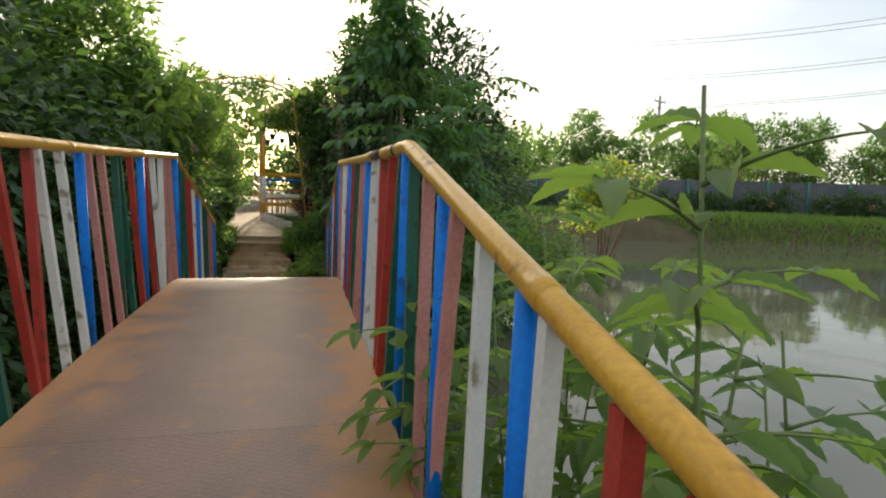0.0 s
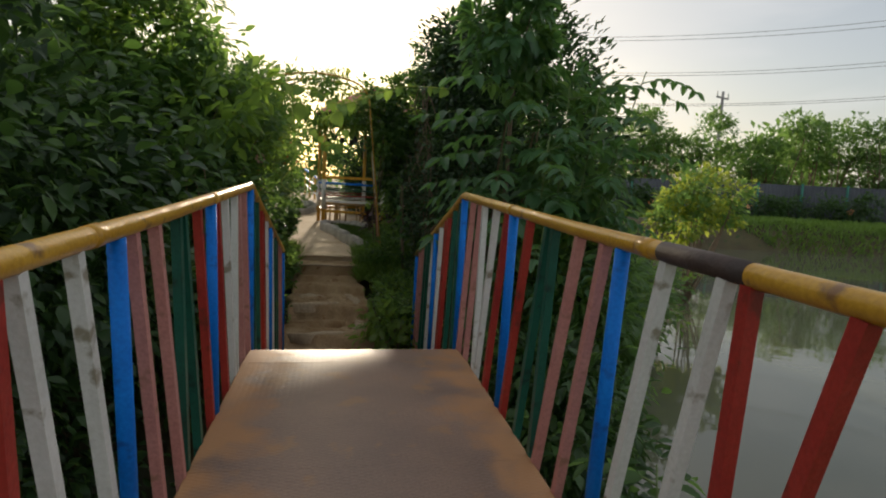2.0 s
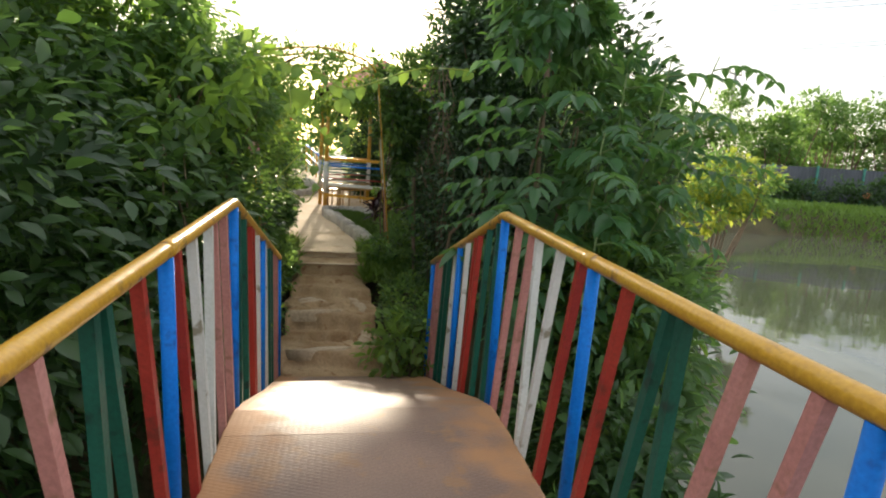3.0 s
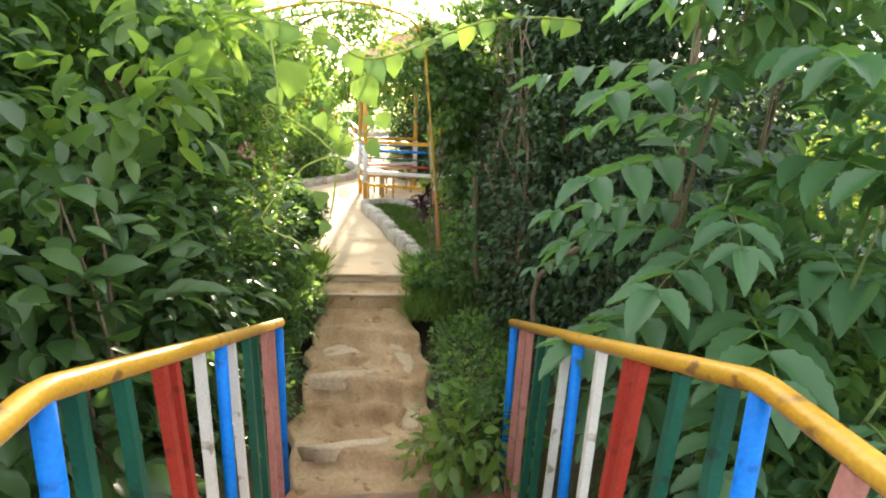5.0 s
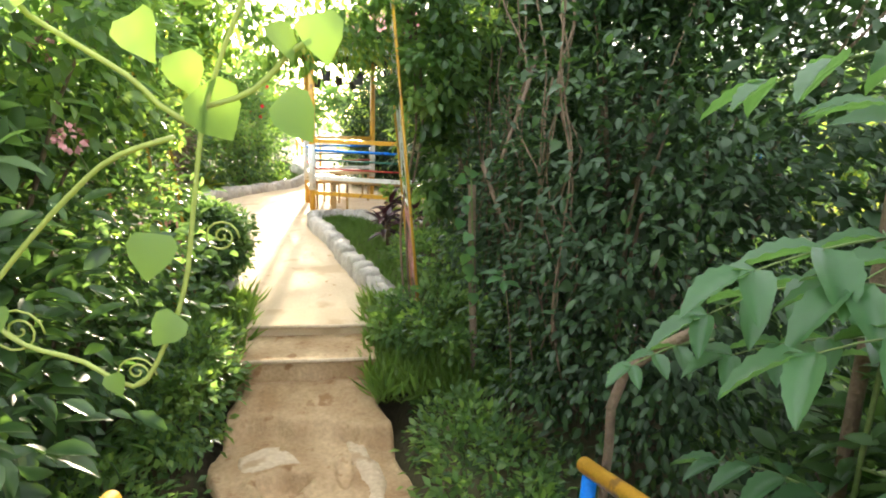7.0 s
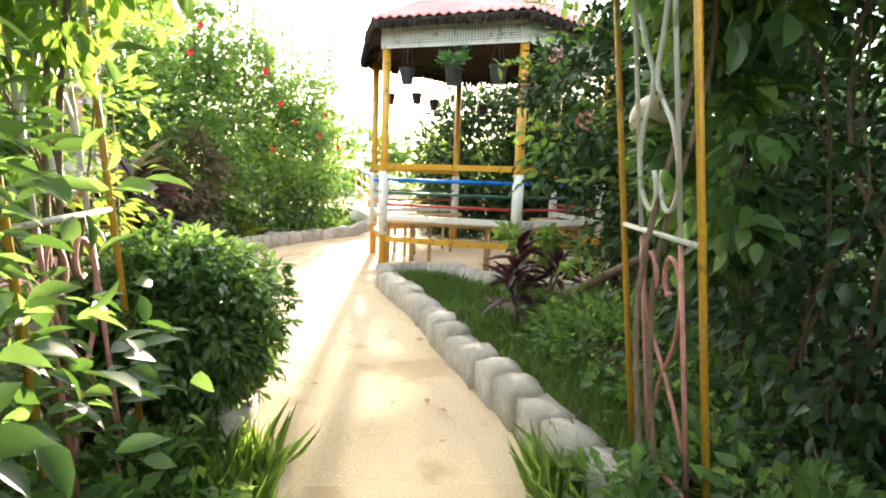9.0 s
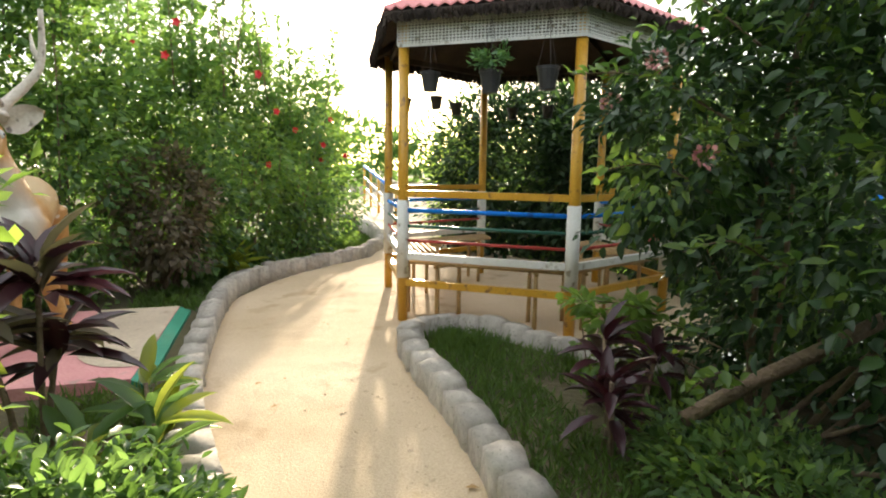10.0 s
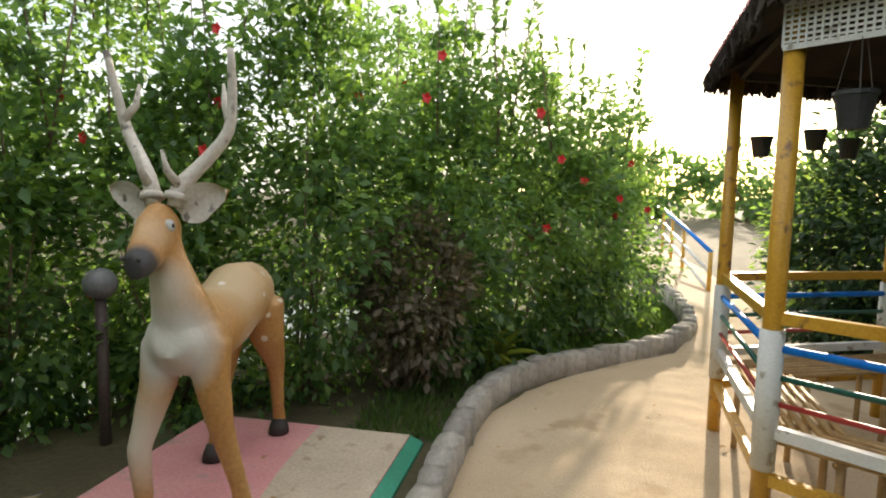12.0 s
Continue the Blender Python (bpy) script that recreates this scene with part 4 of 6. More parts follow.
# ---- arched plant gate ----
def gate_panel(x_low, x_top, y0, y1, z0):
    ob = thing("gate_trellis", ((x_low + x_top) / 2, (y0 + y1) / 2, z0), "slim yellow rods with curled white and pink wrought bars", "trellis", "gate trellises")
    zt = 2.15

    def at(y, z):
        return (x_low + (x_top - x_low) * (z - z0) / (zt - z0), y, z)

    for y in (y0, y1):
        put_mesh("rod", *tube([at(y, z0 - 0.1), at(y, 1.0), at(y, zt)], 0.0095, 8), M["yellow"], ob, smooth=True)
    w = y1 - y0
    for f in (0.22, 0.72):
        y = y0 + f * w
        put_mesh("inner_rod", *tube([at(y, z0 - 0.02), at(y, 0.84)], 0.0065, 6), M["pink"], ob, smooth=True)
        put_mesh("inner_rod", *tube([at(y, 0.86), at(y, zt)], 0.0065, 6), M["white"], ob, smooth=True)
    for z, c in ((0.855, "white"), (z0 + 0.14, "pink")):
        put_mesh("crossbar", *tube([at(y0, z - 0.01), at(y1, z + 0.01)], 0.008, 6), M[c], ob, smooth=True)
    ym = y0 + 0.47 * w
    for s in (-1, 1):
        e = 0.25 * w * s
        sc1 = [at(ym - e * 0.9, 0.30), at(ym - e * 0.2, 0.45), at(ym + e * 0.6, 0.58), at(ym + e * 0.95, 0.7), at(ym + e * 0.8, 0.78), at(ym + e * 0.45, 0.80), at(ym + e * 0.2, 0.75), at(ym + e * 0.3, 0.70), at(ym + e * 0.5, 0.71)]
        put_mesh("scroll", *tube(resample(sc1, 0.02), 0.0065, 6), M["pink"], ob, smooth=True)
        sc2 = [at(ym + e * 0.2, 1.02), at(ym + e * 0.12, 0.97), at(ym + e * 0.3, 0.92), at(ym + e * 0.7, 0.93), at(ym + e * 0.98, 1.0), at(ym + e * 0.8, 1.12), at(ym + e * 0.1, 1.24), at(ym + e * 0.5, 1.36), at(ym + e * 0.9, 1.5)]
        put_mesh("scroll", *tube(resample(sc2, 0.02), 0.0065, 6), M["white"], ob, smooth=True)
        sc3 = [at(ym + e * 0.9, 1.6), at(ym + e * 0.3, 1.75), at(ym + e * 0.8, 1.9), at(ym + e * 0.95, 2.0)]
        put_mesh("scroll", *tube(resample(sc3, 0.02), 0.0065, 6), M["white"], ob, smooth=True)


gate_panel(0.45, 0.22, 9.26, 9.7, 0.04)
gate_panel(-1.04, -1.25, 9.26, 9.7, 0.04)
arch = thing("gate_arch", (-0.43, 9.5, 2.1), "yellow rod hoops spanning the gate under leaves", "arch")
for y in (9.26, 9.7):
    hoop = resample([(-1.25, y, 2.14), (-1.05, y, 2.32), (-0.43, y, 2.42), (0.08, y, 2.32), (0.22, y, 2.14)], 0.08)
    put_mesh("hoop", *tube(hoop, 0.012, 8), M["yellow"], arch, smooth=True)
for t in (0.3, 0.5, 0.7):
    x = -1.1 + 1.32 * t
    put_mesh("tie", *tube([(x, 9.26, 2.36), (x, 9.7, 2.36)], 0.007, 6), M["white"], arch, smooth=True)
for x in (-1.13, -1.10, 0.38, 0.42):
    pts = resample([(x, 9.45, 0.0), (x - 0.05, 9.5, 0.7), (x + 0.03, 9.44, 1.4), (x * 0.8, 9.5, 2.2), (x * 0.4, 9.48, 2.38)], 0.1)
    put_mesh("vine_stem", *tube(pts, 0.008, 6), M["bark"], arch, "thin woody vine stem", smooth=True)

# ---- deer statue on its painted plinth ----
def statue():
    rx = lambda pts: [Vector(p) for p in pts]
    parts = []
    # built facing -y with its feet on z = 0
    parts.append(tube(rx([(0, 0.50, 0.86), (0, 0.42, 0.88), (0, 0.25, 0.87), (0, 0.0, 0.80), (0, -0.22, 0.79), (0, -0.38, 0.80), (0, -0.46, 0.82)]), [0.06, 0.135, 0.165, 0.16, 0.165, 0.145, 0.07], 18))
    parts.append(tube(rx([(0, -0.24, 0.76), (0, -0.34, 0.88), (0, -0.385, 1.0), (0, -0.40, 1.12), (0, -0.40, 1.2)]), [0.15, 0.125, 0.095, 0.078, 0.07], 16))
    parts.append(tube(rx([(0, -0.33, 1.225), (0, -0.39, 1.235), (0, -0.46, 1.205), (0, -0.53, 1.155), (0, -0.59, 1.115), (0, -0.63, 1.10)]), [0.055, 0.085, 0.08, 0.064, 0.058, 0.042], 16))
    for s in (-1, 1):
        fx, fy, hy = (0.22, -0.31, 0.56) if s > 0 else (0.14, -0.45, 0.22)      # the stag stands with its feet apart
        parts.append(tube(rx([(s * 0.09, -0.32, 0.78), (s * 0.11, -0.34, 0.60), (s * 0.145, -0.36 + (fy + 0.36) * 0.3, 0.42), (s * 0.16, -0.36 + (fy + 0.36) * 0.5, 0.34), (s * fx * 0.93, -0.37 + (fy + 0.37) * 0.8, 0.16), (s * fx, fy, 0.05)]), [0.09, 0.072, 0.052, 0.047, 0.037, 0.042], 12))
        parts.append(tube(rx([(s * 0.08, 0.36, 0.82), (s * 0.105, 0.38, 0.62), (s * 0.11, 0.42 + (hy - 0.38) * 0.45, 0.44), (s * 0.11, 0.40 + (hy - 0.38) * 0.7, 0.32), (s * 0.112, 0.37 + (hy - 0.37) * 0.95, 0.14), (s * 0.115, hy, 0.05)]), [0.12, 0.09, 0.055, 0.041, 0.034, 0.04], 12))
    parts.append(tube(rx([(0, 0.50, 0.88), (0, 0.555, 0.80), (0, 0.55, 0.70)]), [0.03, 0.035, 0.012], 8))
    v, f = merge(*parts)
    rough = put_mesh("shape", v, f, M["bark"])
    rm = rough.modifiers.new("fuse", "REMESH")
    rm.mode, rm.voxel_size = "VOXEL", 0.014
    sm = rough.modifiers.new("smooth", "SMOOTH")
    sm.iterations, sm.factor = 6, 0.5
    bpy.context.view_layer.update()
    me = bpy.data.meshes.new_from_object(rough.evaluated_get(bpy.context.evaluated_depsgraph_get()))
    bpy.data.objects.remove(rough)
    v = [tuple(x.co) for x in me.vertices]
    f = [tuple(p.vertices) for p in me.polygons]
    idx = [0] * len(f)

    def add(shape, m):
        n = len(v)
        v.extend(tuple(p) for p in shape[0])
        f.extend(tuple(i + n for i in g) for g in shape[1])
        idx.extend([m] * len(shape[1]))

    for s in (-1, 1):
        beam = resample([(s * 0.05, -0.365, 1.30), (s * 0.06, -0.35, 1.37), (s * 0.14, -0.30, 1.47), (s * 0.22, -0.27, 1.58), (s * 0.25, -0.29, 1.72), (s * 0.265, -0.33, 1.90)], 0.05)
        add(tube(beam, [0.033 - 0.021 * i / len(beam) for i in range(len(beam))], 10), 2)
        add(tube([(s * 0.05, -0.365, 1.325), (s * 0.053, -0.36, 1.35)], [0.047, 0.040], 12), 2)
        add(tube([(s * 0.065, -0.355, 1.37), (s * 0.055, -0.42, 1.43), (s * 0.05, -0.44, 1.50)], [0.02, 0.014, 0.005], 8), 2)
        add(tube([(s * 0.23, -0.28, 1.62), (s * 0.195, -0.25, 1.68), (s * 0.185, -0.24, 1.76)], [0.019, 0.014, 0.005], 8), 2)
        for yy, xx in ((-0.31 if s > 0 else -0.45, 0.22 if s > 0 else 0.14), (0.56 if s > 0 else 0.22, 0.115)):
            add(tube([(s * xx, yy - 0.02, -0.005), (s * xx, yy - 0.015, 0.035), (s * xx, yy, 0.075)], [0.058, 0.052, 0.040], 12), 1)
        # cupped ears, pale inside
        base, way, across = Vector((s * 0.065, -0.36, 1.27)), Vector((s * 0.88, 0.05, 0.47)).normalized(), Vector((-s * 0.42, -0.25, 0.85)).normalized()
        front = Vector((0, -1, 0.1)).normalized()
        for side, m in ((0.0, 2), (0.014, 0)):
            ev, ef = [], []
            for i in range(9):
                t = i / 8
                w = 0.072 * max(math.sin(math.pi * min(t * 0.93 + 0.07, 1)), 0.0) ** 0.7
                for q in (-1, -0.5, 0, 0.5, 1):
                    ev.append(base + way * (0.21 * t) + across * (w * q) - front * (0.02 * (1 - q * q) + side * (1 - 0.6 * q * q)))
            for i in range(8):
                for q in range(4):
                    o = i * 5 + q
                    ef.append((o, o + 1, o + 6, o + 5))
            add((ev, ef), m)
        e = Vector((s * 0.077, -0.445, 1.235))
        add(tube([e - Vector((s * 0.02, 0, 0)), e + Vector((s * 0.008, -0.004, 0)), e + Vector((s * 0.016, -0.006, 0))], [0.023, 0.021, 0.009], 12), 3)
        add(tube([e + Vector((s * 0.014, -0.006, 0)), e + Vector((s * 0.0185, -0.0075, 0))], [0.010, 0.006], 10), 1)
        n1 = Vector((s * 0.034, -0.632, 1.13))
        add(tube([n1, n1 + Vector((s * 0.010, -0.012, 0.002))], [0.010, 0.006], 10), 1)
    bpy.data.meshes.remove(me)
    # the head looks a little aside
    for i, (x, y, z) in enumerate(v):
        dx, dy = x, y + 0.38
        a = radians(-9) * float(max(smooth_step(0.98, 1.2, z), smooth_step(0.06, 0.2, -dy) * smooth_step(0.9, 0.96, z)))
        slim = 1 - 0.14 * float(smooth_step(1.0, 1.15, z) * (1 - smooth_step(1.27, 1.33, z)))
        dx, dy = dx * slim, dy * (1 - 1.1 * (1 - slim))
        lean = -0.06 * float(smooth_step(0.9, 1.35, z))
        v[i] = (lean + dx * math.cos(a) - dy * math.sin(a), -0.38 + dx * math.sin(a) + dy * math.cos(a), float(np.interp(z, (0, 0.9, 1.2, 1.95), (0, 0.865, 1.19, 1.985))))
    return v, f, idx


v, f, idx = statue()
deer = put_mesh("deer_statue", v, f, [statue_material(), M["hoof"], M["antler"], M["eye"]], smooth=True, index=idx)
deer.matrix_world = pose(-2.73, 12.70, 0.205, 0, 0, 24)
tagged(deer, "painted cement stag statue with tall antlers on a pink plinth", "statue")

plinth = thing("plinth", (-2.6, 12.9, 0.0), "low pink painted plinth with a cream corner and green edge", "plinth")
P0, U, V2 = Vector((-2.17, 13.56, 0)), Vector((-0.972, -0.233, 0)), Vector((0.215, -0.977, 0))


def slab(name, u0, u1, v0, v1, z0, z1, mat, label):
    c = [P0 + U * u + V2 * w for u, w in ((u0, v0), (u1, v0), (u1, v1), (u0, v1))]
    v = [p + Vector((0, 0, z)) for z in (z0, z1) for p in c]
    put_mesh(name, v, [(0, 1, 2, 3), (7, 6, 5, 4), (0, 4, 5, 1), (1, 5, 6, 2), (2, 6, 7, 3), (3, 7, 4, 0)], mat, plinth, label)


slab("plinth_body", 0, 1.25, 0, 1.6, -0.1, 0.20, M["plinth_pink"], "pink painted top")
c = [P0 + U * u + V2 * w for u, w in ((-0.002, 0.0), (-0.075, -0.01), (-0.075, 1.61), (-0.002, 1.61))]
v = [p + Vector((0, 0, -0.1)) for p in c] + [p + Vector((0, 0, z)) for p, z in zip(c, (0.196, 0.160, 0.160, 0.196))]
put_mesh("plinth_edge", v, [(0, 1, 2, 3), (7, 6, 5, 4), (0, 4, 5, 1), (1, 5, 6, 2), (2, 6, 7, 3), (3, 7, 4, 0)], M["plinth_green"], plinth, "green painted sloping edge")
# cream quarter-round patch painted on the corner, laid proud
v = [P0 + U * 0.0 + V2 * 0.01 + Vector((0, 0, 0.204))]
for i in range(15):
    a = radians(90 * i / 14)
    v.append(P0 + U * (0.54 * math.sin(a) ** 0.7) + V2 * (0.01 + 1.4 * math.cos(a)) + Vector((0, 0, 0.204)))
put_mesh("cream_patch", v, [(0, i, i + 1) for i in range(1, 15)], M["plinth_cream"], plinth, "cream painted corner")

# ---- plants ----
# the leaf_deep leaves put the black shade behind the balusters into leaf colour
shrub("shrub", [(-2.3, 4.9, 0.5, 1.1, 1.3, 2.0)], 6500, 0.10, "leaf_dark", "tall leafy green bush beside the footbridge", root=(-2.2, 6.4, -1.2), group="bank bushes", kind="oval", extra=[("leaf_mid", 1500, 0.10), ("leaf_deep", 3500, 0.11)])
shrub("shrub", [(-3.6, 6.6, 1.2, 1.7, 1.7, 2.6), (-2.6, 7.4, 2.0, 0.9, 0.9, 1.4)], 7500, 0.11, "leaf_dark", "tall leafy green bush behind the footbridge", root=(-3.3, 7.2, -0.7), group="bank bushes", kind="oval", extra=[("leaf_mid", 4200, 0.11), ("leaf_light", 1800, 0.10)], stem_r=0.04)
shrub("shrub", [(-1.75, 7.5, 0.45, 0.78, 0.95, 1.25)], 8000, 0.11, "leaf_dark", "dense leafy bush by the end of the footbridge", kind="oval", group="path bushes", extra=[("leaf_mid", 2500, 0.11)], aspect=0.45)
shrub("shrub", [(-1.5, 8.75, 0.45, 0.66, 0.75, 1.25)], 6500, 0.065, "leaf_dark", "dense small-leaved bush beside the earthen steps", group="path bushes", kind="oval", extra=[("leaf_light", 500, 0.06), ("leaf_mid", 2800, 0.065)])
shrub("shrub", [(-3.2, 9.4, 1.0, 1.4, 1.6, 1.9)], 10000, 0.12, "leaf_mid", "tall leafy bush with light through its leaves", group="path bushes", extra=[("leaf_light", 2500, 0.12)], stem_r=0.03)
shrub("shrub", [(-1.62, 9.95, 1.0, 0.4, 0.5, 0.9)], 900, 0.06, "leaf_light", "thin twiggy shrub with yellow-green leaves by the gate", root=(-1.4, 10.0, 0.05), group="path bushes", stems=16, stem_r=0.009, extra=[("leaf_yellow", 300, 0.06)])
shrub("rounded_bush", [(-1.04, 10.0, 0.47, 0.34, 0.35, 0.30), (-1.04, 10.0, 0.45, 0.27, 0.28, 0.24)], 16000, 0.038, "leaf_gloss", "clipped round bush of small dark glossy leaves", "bush", root=(-1.06, 10.0, 0.0), clump=0.12, per=18, aspect=0.42, extra=[("leaf_mid", 6000, 0.038)], kind="oval", stems=14, stem_r=0.01)
shrub("shrub", [(-5.5, 3.0, 1.2, 2.2, 2.4, 3.0), (-4.0, 2.4, 0.3, 1.4, 1.2, 1.8)], 5500, 0.18, "leaf_mid", "broad leafy tree over the pond", "tree", root=(-5.5, 0.6, -0.6), group="bank trees", stem_r=0.06)
shrub("shrub", [(-6.0, 9.5, 2.0, 2.0, 2.4, 2.9)], 6500, 0.17, "leaf_mid", "broad leafy tree rising behind the bushes", "tree", root=(-5.0, 9.5, -0.3), group="bank trees", extra=[("leaf_mid", 3000, 0.16)], stem_r=0.07)
shrub("arbour_vine", [(-0.4, 9.5, 2.1, 0.85, 0.34, 0.42), (-1.1, 9.45, 1.75, 0.3, 0.35, 0.55)], 4000, 0.058, "leaf_mid", "sunlit climbing plant arching over the gate", "vine", root=(-1.2, 9.5, 0.05), extra=[("leaf_yellow", 700, 0.055), ("leaf_light", 2200, 0.06)], kind="oval", stems=0)
shrub("arbour_vine", [(0.75, 9.5, 2.05, 0.6, 0.4, 0.5), (0.5, 9.5, 1.75, 0.25, 0.35, 0.5), (0.58, 9.62, 1.1, 0.14, 0.25, 0.5)], 2900, 0.075, "leaf_mid", "climbing plant arching over the gate from the hedge", "vine", root=(0.6, 9.5, 0.05), extra=[("leaf_light", 900, 0.07), ("leaf_dark", 1500, 0.08)], kind="oval", stems=0)
shrub("shrub", [(-1.9, 7.75, 2.3, 0.7, 0.65, 0.8)], 2600, 0.11, "leaf_mid", "light upper growth of a tall bush beside the steps", root=(-2.0, 7.8, -0.4), group="path bushes", extra=[("leaf_light", 1500, 0.11)], kind="oval")
shrub("shrub", [(-1.35, 8.3, 1.75, 0.55, 0.7, 0.6)], 3000, 0.085, "leaf_mid", "upper growth of light green bush beside the steps", root=(-1.6, 8.3, -0.2), group="path bushes", extra=[("leaf_light", 1200, 0.08)])
shrub("shrub", [(-1.35, 6.35, 0.35, 0.42, 0.55, 1.1)], 620, 0.14, "leaf_dark", "large-leaved bush leaning on the handrail", root=(-1.4, 6.9, -0.9), group="bank bushes", kind="oval", aspect=0.5, extra=[("leaf_mid", 240, 0.13)], per=7, clump=0.45)
shrub("leafy_bough", [(-1.28, 6.85, 1.55, 0.34, 0.3, 0.3), (-1.0, 6.95, 1.85, 0.3, 0.25, 0.18)], 150, 0.155, "leaf_light", "bough of large backlit leaves reaching over the steps", "branch", root=(-1.9, 7.4, 0.2), kind="oval", aspect=0.5, per=6, clump=0.6, stems=5, stem_r=0.010)
shrub("shrub", [(1.28, 5.2, -0.6, 0.46, 0.95, 0.72)], 3200, 0.11, "leaf_dark", "dark leafy growth under the handrail over the pond", root=(1.3, 6.3, -1.4), group="bank bushes", kind="oval", aspect=0.42, extra=[("leaf_mid", 900, 0.11)], stems=6)
# weeds at the foot of the bushes
for bl, n, lab in (([(-0.98, 7.75, -0.30, 0.30, 0.6, 0.34)], 2200, "low weeds crowding the worn steps"), ([(-0.86, 8.6, 0.0, 0.22, 0.55, 0.28)], 2200, "low weeds crowding the worn steps"),
                   ([(-1.0, 9.35, 0.1, 0.28, 0.35, 0.22)], 900, "low weeds at the foot of the trellis"), ([(0.60, 8.05, -0.22, 0.32, 0.75, 0.22)], 2600, "low weeds spreading over the earth bank"),
                   ([(0.55, 9.2, 0.1, 0.26, 0.5, 0.24)], 1800, "low weeds at the foot of the trellis"), ([(0.32, 9.3, 0.08, 0.18, 0.35, 0.16)], 900, "low weeds beside the steps"), ([(0.92, 8.95, 0.02, 0.26, 0.45, 0.22)], 1800, "low weeds at the foot of the hedge"), ([(0.85, 9.8, 0.12, 0.32, 0.5, 0.25)], 2000, "low weeds at the foot of the hedge"), ([(0.75, 10.6, 0.22, 0.35, 0.9, 0.16)], 2600, "low creeping plants in the kerbed bed"),
                   ([(0.52, 7.3, -0.35, 0.32, 0.35, 0.30)], 700, "leafy young plants at the end of the footbridge")):
    shrub("weed_clump", bl, n, 0.05, "leaf_mid", lab, "weeds", stems=6, stem_r=0.005, group="weeds", clump=0.25, extra=[("leaf_dark", n // 3, 0.05), ("leaf_light", n // 2, 0.05)], droop=0.1)
shrub("leafy_seedling", [(0.42, 7.08, -0.30, 0.34, 0.26, 0.26)], 330, 0.10, "leaf_light", "young bright green seedlings beside the bridge end", "plant", kind="oval", stems=8, stem_r=0.005, clump=0.5, per=8)

shrub("shrub", [(1.95, 6.7, -0.05, 0.65, 0.8, 1.0)], 6000, 0.11, "leaf_dark", "dense bush overhanging the pond beside the footbridge", root=(1.5, 6.7, -0.9), group="bank bushes", extra=[("leaf_mid", 2500, 0.11)], kind="oval", aspect=0.42)
shrub("shrub", [(1.75, 5.95, 0.0, 0.55, 0.6, 0.9)], 3500, 0.10, "leaf_mid", "leafy bush drooping over the pond", root=(1.9, 6.5, -1.1), group="bank bushes", extra=[("leaf_light", 1200, 0.1)], kind="oval", aspect=0.42)
shrub("tree", [(1.25, 6.35, 2.95, 0.30, 0.30, 0.95), (1.25, 6.3, 2.35, 0.36, 0.36, 0.5), (1.85, 6.3, 1.4, 0.45, 0.45, 0.7)], 2100, 0.125, "leaf_frond", "slender young tree rising beside the footbridge", "tree", root=(1.25, 6.7, -0.7), stems=3, stem_r=0.016, kind="oval", aspect=0.42, extra=[("leaf_mid", 800, 0.12)])
# right-hand hedge stands in shade, painted in through leaf_deep
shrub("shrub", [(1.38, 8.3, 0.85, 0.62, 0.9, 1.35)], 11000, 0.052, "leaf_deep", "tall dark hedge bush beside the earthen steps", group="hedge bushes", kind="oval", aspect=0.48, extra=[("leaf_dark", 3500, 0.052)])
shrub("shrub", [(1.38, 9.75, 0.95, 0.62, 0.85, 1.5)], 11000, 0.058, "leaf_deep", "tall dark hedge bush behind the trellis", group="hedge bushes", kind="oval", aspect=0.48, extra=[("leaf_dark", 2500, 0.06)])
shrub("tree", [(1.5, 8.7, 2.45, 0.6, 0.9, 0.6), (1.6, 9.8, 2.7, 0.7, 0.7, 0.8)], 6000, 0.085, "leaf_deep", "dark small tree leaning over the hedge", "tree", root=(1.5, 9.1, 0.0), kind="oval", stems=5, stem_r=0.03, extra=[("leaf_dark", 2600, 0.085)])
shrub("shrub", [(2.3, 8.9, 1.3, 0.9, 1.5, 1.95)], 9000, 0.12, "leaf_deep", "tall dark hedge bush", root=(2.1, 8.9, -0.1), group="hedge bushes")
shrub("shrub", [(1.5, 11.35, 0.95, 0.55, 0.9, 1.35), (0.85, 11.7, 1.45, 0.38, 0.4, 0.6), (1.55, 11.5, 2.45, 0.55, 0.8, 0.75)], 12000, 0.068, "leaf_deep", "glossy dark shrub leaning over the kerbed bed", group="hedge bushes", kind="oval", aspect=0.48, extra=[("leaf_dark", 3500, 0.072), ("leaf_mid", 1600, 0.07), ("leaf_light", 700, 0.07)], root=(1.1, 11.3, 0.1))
shrub("shrub", [(2.4, 12.4, 1.0, 0.7, 0.9, 1.6)], 7000, 0.08, "leaf_dark", "dark hedge bush beside the pavilion", group="hedge bushes", extra=[("leaf_mid", 1500, 0.08)])
shrub("shrub", [(0.55, 11.75, 0.5, 0.2, 0.25, 0.25)], 380, 0.07, "leaf_light", "small bright-leaved shrub before the pavilion", kind="oval", group="bed plants", stems=6, stem_r=0.006, root=(0.6, 11.8, 0.14))
# behind the pavilion: deep shade is put into the leaf_deep colour
shrub("shrub", [(1.15, 16.8, 1.2, 1.15, 0.55, 1.35), (1.9, 16.3, 1.2, 0.7, 0.5, 1.3)], 24000, 0.10, "leaf_deep", "hedge behind the pavilion with leaves darkened for shade", group="back hedge", extra=[("leaf_mid", 2500, 0.1)])
shrub("shrub", [(2.75, 15.2, 1.2, 0.75, 1.3, 1.5)], 9000, 0.10, "leaf_deep", "hedge beside the pavilion with leaves darkened for shade", group="back hedge", extra=[("leaf_mid", 1500, 0.1)])
